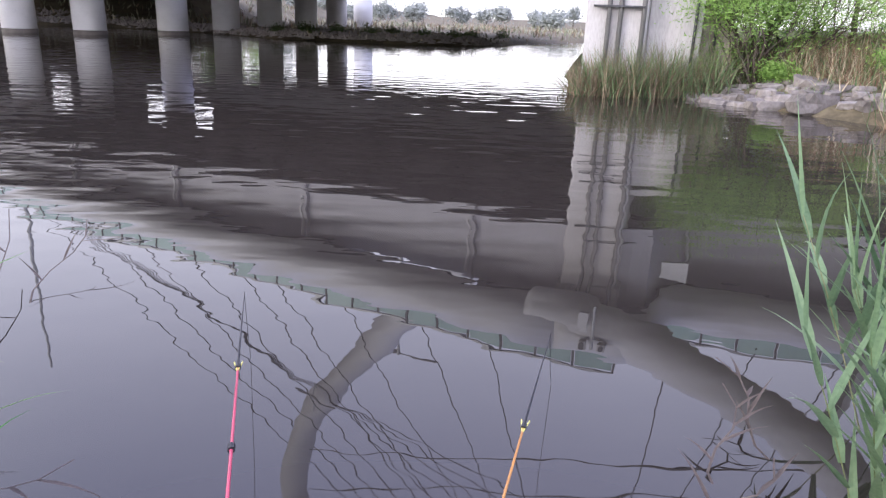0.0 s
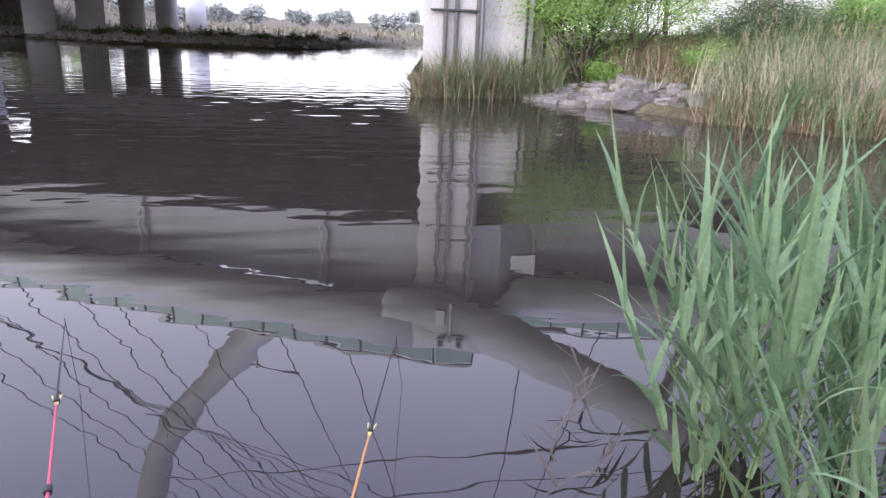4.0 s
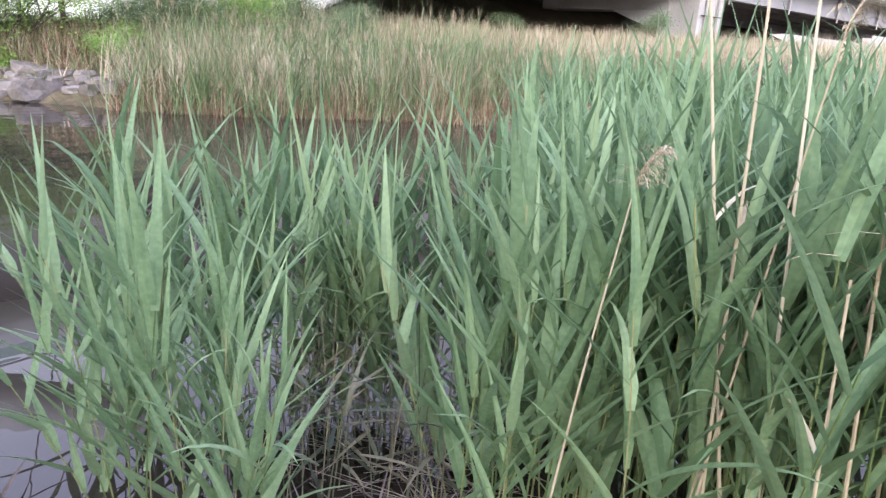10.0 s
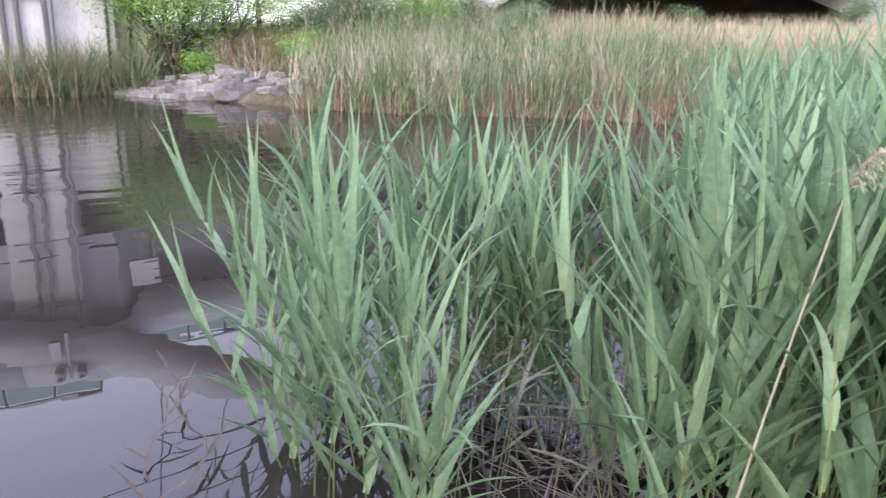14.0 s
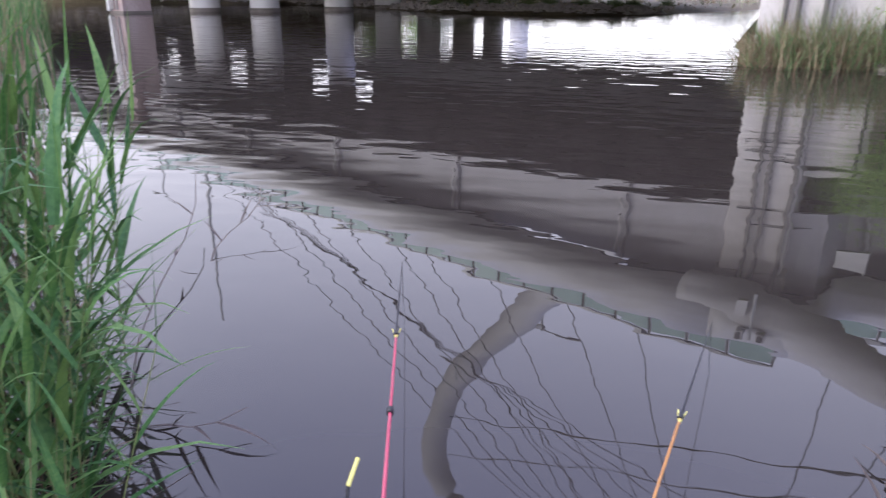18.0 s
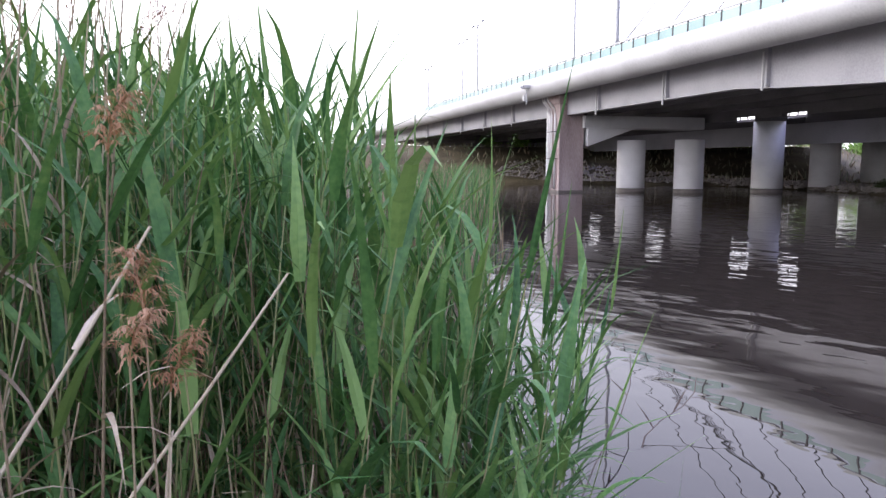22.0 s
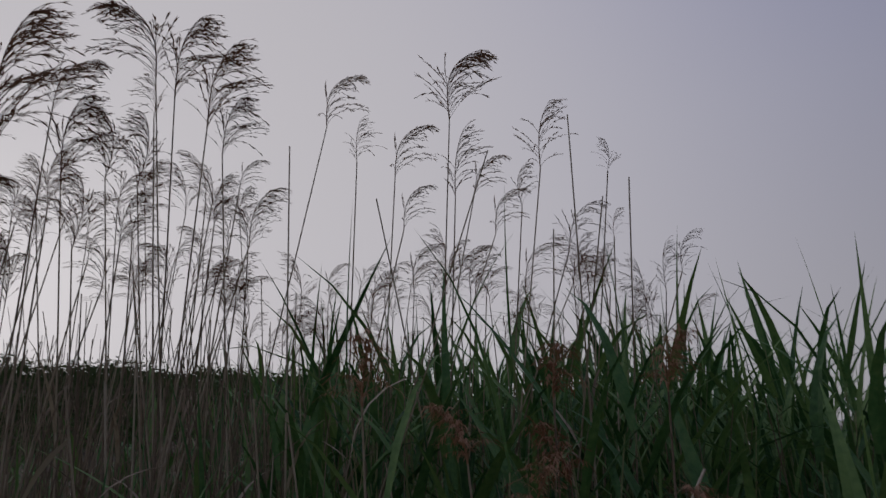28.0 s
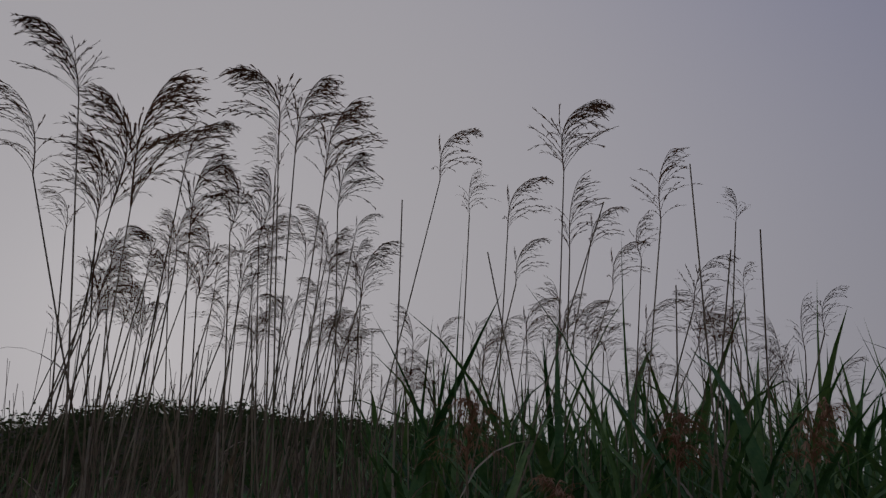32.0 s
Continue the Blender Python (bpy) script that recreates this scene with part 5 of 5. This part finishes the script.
SLENDER = [(-88.5, 28.2, 0.24, 0.22, 32), (-85.8, 25.4, 0.02, 0.14, 7), (-82.4, 24.1, 0.08, 0.21, 36), (-81.8, 19.8, 0.24, 0.16, 35), (-77.1, 22.2, 0.08, 0.22, 11), (-75.4, 22.3, 0.19, 0.16, 42),
        (-69.3, 24.1, 0.18, 0.22, 16), (-71.2, 21.2, 0.08, 0.13, 11), (-73.7, 19.1, 0.35, 0.17, 36), (-63.5, 23.2, 0.19, 0.10, -2), (-67.6, 14.2, 0.47, 0.11, 45), (-63.7, 17.8, 0.13, 0.09, 17),
        (-58.7, 14.4, 0.38, 0.12, 28)]
for rows, full, label in ((BROWN, True, "tall dry reed with a dense brown plume blown to one side"), (OPEN, False, "tall dry reed with an open feathery brown plume"), (SLENDER, False, "slender dry reed with a sparse one-sided plume")):
    for b, e, lean, length, nod in rows:
        bowing_reed(b, e, lean, length, nod, full or length > 0.25, rng.uniform(1.9, 2.35), label)
for k in range(104):
    b = rng.uniform(-117, -95) if k < 44 else rng.uniform(-96, -56)
    e = rng.uniform(12, 21) if k < 44 else rng.uniform(8.5, 15)
    bowing_reed(b, e, rng.gauss(0.05, 0.1), rng.uniform(0.09, 0.17), rng.choice((1, 1, -1)) * rng.uniform(5, 45), k < 20, rng.uniform(2.0, 3.4), "short dry reed with a small feathery plume")
for b, e, lean in ((-91.9, 26.5, -0.01), (-84.2, 22.4, -0.14), (-73.9, 26.0, 0.38), (-66.4, 28.1, 0.04), (-68.7, 19.0, 0.05), (-61.8, 22.4, 0.12), (-64.2, 21.2, 0.16)):
    bowing_reed(b, e, lean, 0, 1, False, 1.9, "bare broken dry reed stalk")
# broad-leaved green reeds standing over the rest
plant_reeds(rng, old, [(*polar(b, r, *END_EYE), h) for b, r, h in ((-84.6, 1.9, 1.52), (-82.6, 1.95, 1.46), (-77.2, 1.9, 1.56), (-75.6, 1.85, 1.52), (-60.0, 1.9, 1.3), (-66, 2.1, 1.36), (-62, 2.2, 1.4), (-58.5, 2.1, 1.42), (-57, 2.4, 1.46), (-55.5, 2.0, 1.38), (-54, 2.3, 1.44), (-52.5, 2.1, 1.4), (-56.5, 1.9, 1.3), (-61, 2.5, 1.5))])
# low brown bushy plumes among the green
BUSHY = [mesh_of(plume_mesh(rng, 0.13 + 0.012 * k, "plume", 1.8), "plume", RUSTPLUME) for k in range(3)]
for x, y, z in ((-1.49, 0.28, 1.8), (-1.43, 0.46, 1.8), (-1.49, 0.23, 1.61), (-1.4, 0.49, 1.55), (-1.39, 0.46, 1.47), (-1.49, 0.05, 1.44), (-1.53, -0.04, 1.8), (-1.5, 0.3, 1.66), (-1.43, 0.54, 1.4), (-1.5, -0.02, 1.36), (-1.47, 0.12, 1.7)):
    plumed_reed(x, y, z, rng, 0.8, rng.uniform(0, 360), 0.02, mat=RUSTPLUME, label="short dry reed with a rusty brown bushy plume")
stems = ([], [])
for k in range(1250):
    b = rng.uniform(-119, -42) if k % 3 else rng.uniform(-119, -90)
    r = rng.uniform(1.75, 4.8)
    x, y = polar(b, r, *LEFT_EYE)
    z = level(x, y)
    h = rng.uniform(1.0, 1.7) + (0.12 * r * rng.random() if b < -90 else 0)
    rod(stems, stem_line(rng, (x, y, z), h, rng.uniform(0, 0.22), rng.uniform(0, 6.28), rng.uniform(0, 0.1)), 0.0036, 0.0012, 4)
    if rng.random() < 0.5:
        strip(stems, (x, y, z + h * rng.uniform(0.3, 0.8)), rng.uniform(0, 6.28), radians(rng.uniform(0, 60)), rng.uniform(0.15, 0.35), 0.012, rng.uniform(0.8, 2.2), 4)
stuff("dry_reeds", "thicket of bare straw-coloured reed stalks", "reeds", [("stalks", stems, STRAW)])


for k in range(104):
    b = rng.uniform(-116, -72) if k % 3 else rng.uniform(-84, -52)
    x, y = polar(b, rng.uniform(1.5, 2.1), *LEFT_EYE)
    z, h = level(x, y) - 0.03, rng.uniform(0.7, 1.55) + (0.35 if b < -84 else 0) * rng.random()
    t = thing("dry_stalk", "upright pale dry reed stalk among green reeds", "stalk", (x, y, z), "standing dry stalks", turn=rng.uniform(0, 360))
    s, pts = ([], []), stem_line(rng, (0, 0, 0), h, rng.uniform(0, 0.22), 0, rng.uniform(0, 0.16))
    rod(s, pts, 0.0042, 0.002, 5)
    mat = BLEACHED if k % 4 == 0 else STRAW
    part("stem", mesh_of(s, "stem", mat), mat, t)
    for j in range(1 + k % 2):
        s = ([], [])
        strip(s, at_line(pts, rng.uniform(0.4, 0.95)), rng.uniform(0, 6.28), radians(rng.uniform(-20, 50)), rng.uniform(0.15, 0.38), 0.014, rng.uniform(0.8, 2.2), 5)
        part("leaf", mesh_of(s, "leaf", STRAW), STRAW, t, "withered leaf")


def fallen_stalk(a, b, label):
    a, b = Vector(a), Vector(b)
    t = thing("dry_stalk", label, "stalk", tuple(a), "fallen stalks")
    s = ([], [])
    d = b - a
    rod(s, [d * (i / 6) + Vector((0, 0, -0.05 * (i / 6) * (1 - i / 6))) for i in range(7)], 0.0058, 0.003, 6)
    part("stem", mesh_of(s, "stem", BLEACHED), BLEACHED, t)
    s = ([], [])
    strip(s, d * 0.7, rng.uniform(0, 6.28), radians(30), 0.25, 0.014, 1.5, 4)
    part("leaf", mesh_of(s, "leaf", BLEACHED), BLEACHED, t, "withered leaf")


def slanting(b0, r0, z0, b1, r1, z1, label, eye=LEFT_EYE):
    fallen_stalk((*polar(b0, r0, *eye), z0), (*polar(b1, r1, *eye), z1), label)


slanting(-84, 1.4, 0.85, -65.8, 1.36, 1.54, "long pale dry stalk leaning across the green reeds")
slanting(-76, 1.4, 0.8, -55.9, 1.4, 1.44, "thin pale dry stalk leaning across the green reeds")
slanting(-104, 1.5, 0.5, -86, 1.5, 1.5, "long pale dry stalk leaning across the green reeds")
# dry stalks among the young reeds
for b, r, z, db in ((85, 1.6, 1.78, -12), (80.5, 1.55, 1.73, -3), (85.5, 1.6, 1.74, -4.8), (92, 1.5, 1.71, -5.4), (94, 1.7, 1.8, -6), (84.5, 1.9, 1.75, 1.2), (96, 1.6, 1.7, -3), (89.5, 1.4, 1.2, -3)):
    slanting(b, r, -0.05, b + db, r, z, "upright bleached dry reed stalk among young green reeds", (0.38, 0.0))
# straw-coloured nodding plumes among the young reeds
PALE_PLUMES = [mesh_of(plume_mesh(rng, 0.2 + 0.03 * k, "plume", 0.35), "plume", BLEACHED) for k in range(2)]
for x, y, z, turn, size in ((1.73, 0.49, 1.4, -80, 0.6), (1.95, 0.2, 1.75, -60, 0.8), (2.1, 0.0, 1.85, -100, 0.8), (2.0, -0.15, 1.8, 200, 0.9)):
    plumed_reed(x, y, z, rng, size, turn, 0.08, mat=BLEACHED, label="dry reed with a small nodding straw plume")


# ---------------------------------------------------------------- fishing rods and floating litter
PINK = material("pink_rod_lacquer", [(0.5, 0.05, 0.1), (0.65, 0.09, 0.15)], 0.3, 8, 0.0, 60)
ORANGE = material("orange_rod_lacquer", [(0.5, 0.2, 0.05), (0.62, 0.3, 0.08)], 0.3, 8, 0.0, 60)
YELLOW = material("yellow_plastic", [(0.7, 0.62, 0.12), (0.8, 0.74, 0.25)], 0.4, 8, 0.0, 60)
BLACK = material("black_line", [(0.01, 0.01, 0.012), (0.03, 0.03, 0.035)], 0.5, 8, 0.0, 60)


def fishing_rod(foot, tip, colour, label):
    foot, tip = Vector(foot), Vector(tip)
    d = tip - foot
    t = thing("fishing_rod", label, "fishing rod", tuple(foot), "fishing rods")
    cut = 0.72
    bm = bmesh.new()
    tube(bm, [d * (cut * i / 6) for i in range(7)], 0.006, 8, 0.0032)
    part("blank", bm, colour, t)
    bm = bmesh.new()
    tube(bm, [d * (cut + (1 - cut) * i / 5) - Vector((0, 0, 0.02 * (i / 5) ** 2)) for i in range(6)], 0.0036, 6, 0.0012)
    part("tip", bm, BLACK, t, "thin dark rod tip")
    for f in (0.35, 0.55, cut):
        bm = bmesh.new()
        tube(bm, [d * (f - 0.004), d * (f + 0.004)], 0.009, 8)
        part("ring", bm, BLACK, t)
    side = d.cross(Vector((0, 0, 1))).normalized()
    for k in (-1, 1):
        bm = bmesh.new()
        a = d * cut
        tube(bm, [a - d.normalized() * 0.03, a + side * 0.006 * k, a + side * 0.012 * k + d.normalized() * 0.04], 0.0035, 6, 0.002)
        part("clip_prong", bm, YELLOW, t, "pale yellow forked bite clip")
    bm = bmesh.new()
    end = d * 1.12
    end.z = -foot.z + 0.005
    tube(bm, [d * 0.995, (d * 0.995).lerp(end, 0.5) - Vector((0, 0, 0.03)), end], 0.0012, 4)
    part("line", bm, BLACK, t, "thin dark fishing line")


fishing_rod((-0.09, 0.0, 0.75), (-0.79, 2.76, 0.486), PINK, "pink fishing rod with a forked yellow bite clip above the water")
fishing_rod((-0.22, 0.07, 0.5), (0.433, 2.65, 0.40), ORANGE, "orange fishing rod with a forked yellow bite clip above the water")
t = thing("rod_rest", "short stick with a yellow tip at the water's edge", "rod rest", (-0.44, 1.18, 0.72))
bm = bmesh.new()
tube(bm, [(0.05, -0.45, -0.75), (0, -0.05, -0.02)], 0.0035, 8)
part("stick", bm, BLACK, t)
bm = bmesh.new()
tube(bm, [(0, -0.05, -0.02), (0.003, 0.0, 0.006)], 0.0045, 8)
part("tip", bm, YELLOW, t, "pale yellow tip")


def water_twig(x, y, turn, length, rise, label, leaves=4):
    t = thing("dead_reed", label, "reed", (x, y, -0.02), "dead reeds in the water", turn=turn)
    s = ([], [])
    pts = [Vector((length * i / 5, 0.05 * math.sin(i * 1.3), rise * i / 5)) for i in range(6)]
    rod(s, pts, 0.006, 0.003, 6)
    part("stem", mesh_of(s, "stem", BARK), BARK, t)
    for j in range(leaves):
        s = ([], [])
        strip(s, at_line(pts, 0.3 + 0.65 * j / leaves), rng.uniform(-1.2, 1.2), radians(rng.uniform(-5, 45)), rng.uniform(0.12, 0.3), 0.018, rng.uniform(0.3, 1.0), 4)
        part("leaf", mesh_of(s, "leaf", BARK), BARK, t, "dark dead leaf")


rng = random.Random(77)
water_twig(1.0, 2.2, 70, 0.6, 0.16, "dark dead reed with withered leaves sticking out of the water")
water_twig(1.3, 2.4, 100, 0.5, 0.22, "dark dead reed with withered leaves sticking out of the water")
water_twig(0.85, 2.0, 40, 0.5, 0.1, "dark dead reed with withered leaves sticking out of the water")
water_twig(-1.73, 2.15, 114, 2.6, 0.3, "long grey dead reed leaning low over the water", 3)
water_twig(-1.7, 2.0, 20, 0.5, 0.1, "dark dead reed with withered leaves sticking out of the water")
water_twig(-2.2, 3.6, 95, 0.9, 0.25, "thin dead reed with drooping leaves in the water", 3)
# raft of dead stalks in the gap between the young reeds
rng = random.Random(88)
LITTER = material("grey_dead_stalks", [(0.09, 0.07, 0.075), (0.22, 0.18, 0.175), (0.4, 0.34, 0.29)], 0.8, 5, 0.1, 40, per_object=0.8)
raft = thing("dead_stalk_raft", "raft of grey and straw-coloured dead stalks floating between the reeds", "reed litter")
for k in range(150):
    b, r = rng.gauss(58, 2.6) if k % 3 else rng.uniform(44, 66), rng.uniform(1.9, 2.7)
    x, y = polar(b, r, 0.29, 0.03)
    a, ln = rng.uniform(0, 6.28), rng.uniform(0.12, 0.5)
    store = ([], [])
    rod(store, [(x, y, 0.005 + 0.03 * rng.random()), (x + math.cos(a) * ln, y + math.sin(a) * ln, 0.015 + max(0, ln * rng.uniform(-0.1, 0.3)))], 0.0028, 0.002, 4)
    if k % 6 == 0:
        strip(store, (x, y, 0.02), a + 1, radians(rng.uniform(0, 50)), rng.uniform(0.12, 0.3), 0.012, rng.uniform(0.2, 1.4), 3)
    part("stalk", mesh_of(store, "stalk", LITTER), LITTER, raft)
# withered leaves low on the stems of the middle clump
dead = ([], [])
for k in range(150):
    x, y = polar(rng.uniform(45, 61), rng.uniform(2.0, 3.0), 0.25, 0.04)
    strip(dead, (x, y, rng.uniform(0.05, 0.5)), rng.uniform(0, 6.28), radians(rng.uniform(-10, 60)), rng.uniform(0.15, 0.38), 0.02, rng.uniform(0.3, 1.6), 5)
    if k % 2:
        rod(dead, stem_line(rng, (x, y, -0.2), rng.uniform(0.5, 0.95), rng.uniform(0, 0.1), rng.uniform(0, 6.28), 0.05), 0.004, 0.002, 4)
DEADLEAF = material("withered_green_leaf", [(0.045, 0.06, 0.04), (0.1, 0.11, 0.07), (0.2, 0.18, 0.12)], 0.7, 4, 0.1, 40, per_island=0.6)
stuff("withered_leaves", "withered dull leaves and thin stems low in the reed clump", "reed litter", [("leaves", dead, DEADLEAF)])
# litter on the bank under the tall reeds
litter = ([], [])
for k in range(2600):
    b, r = rng.uniform(-128, -38), rng.uniform(1.2, 4.0)
    x, y = polar(b, r, *LEFT_EYE)
    z = max(0.0, level(x, y))
    a, ln = rng.uniform(0, 6.28), rng.uniform(0.15, 0.6)
    rod(litter, [(x, y, z + 0.02), (x + math.cos(a) * ln, y + math.sin(a) * ln, z + 0.03 + ln * rng.uniform(0, 0.5))], 0.004, 0.002, 3)
    if k % 2:
        strip(litter, (x, y, z + 0.02), a, radians(rng.uniform(10, 80)), rng.uniform(0.2, 0.5), 0.016, rng.uniform(0.6, 2.0), 3)
BROWNLITTER = material("brown_reed_litter", [(0.05, 0.03, 0.02), (0.13, 0.08, 0.05), (0.24, 0.17, 0.1)], 0.85, 5, 0.1, 40, per_island=0.8)
stuff("reed_litter", "brown litter of fallen leaves and stalks under the reeds", "reed litter", [("stalks", litter, BROWNLITTER)])
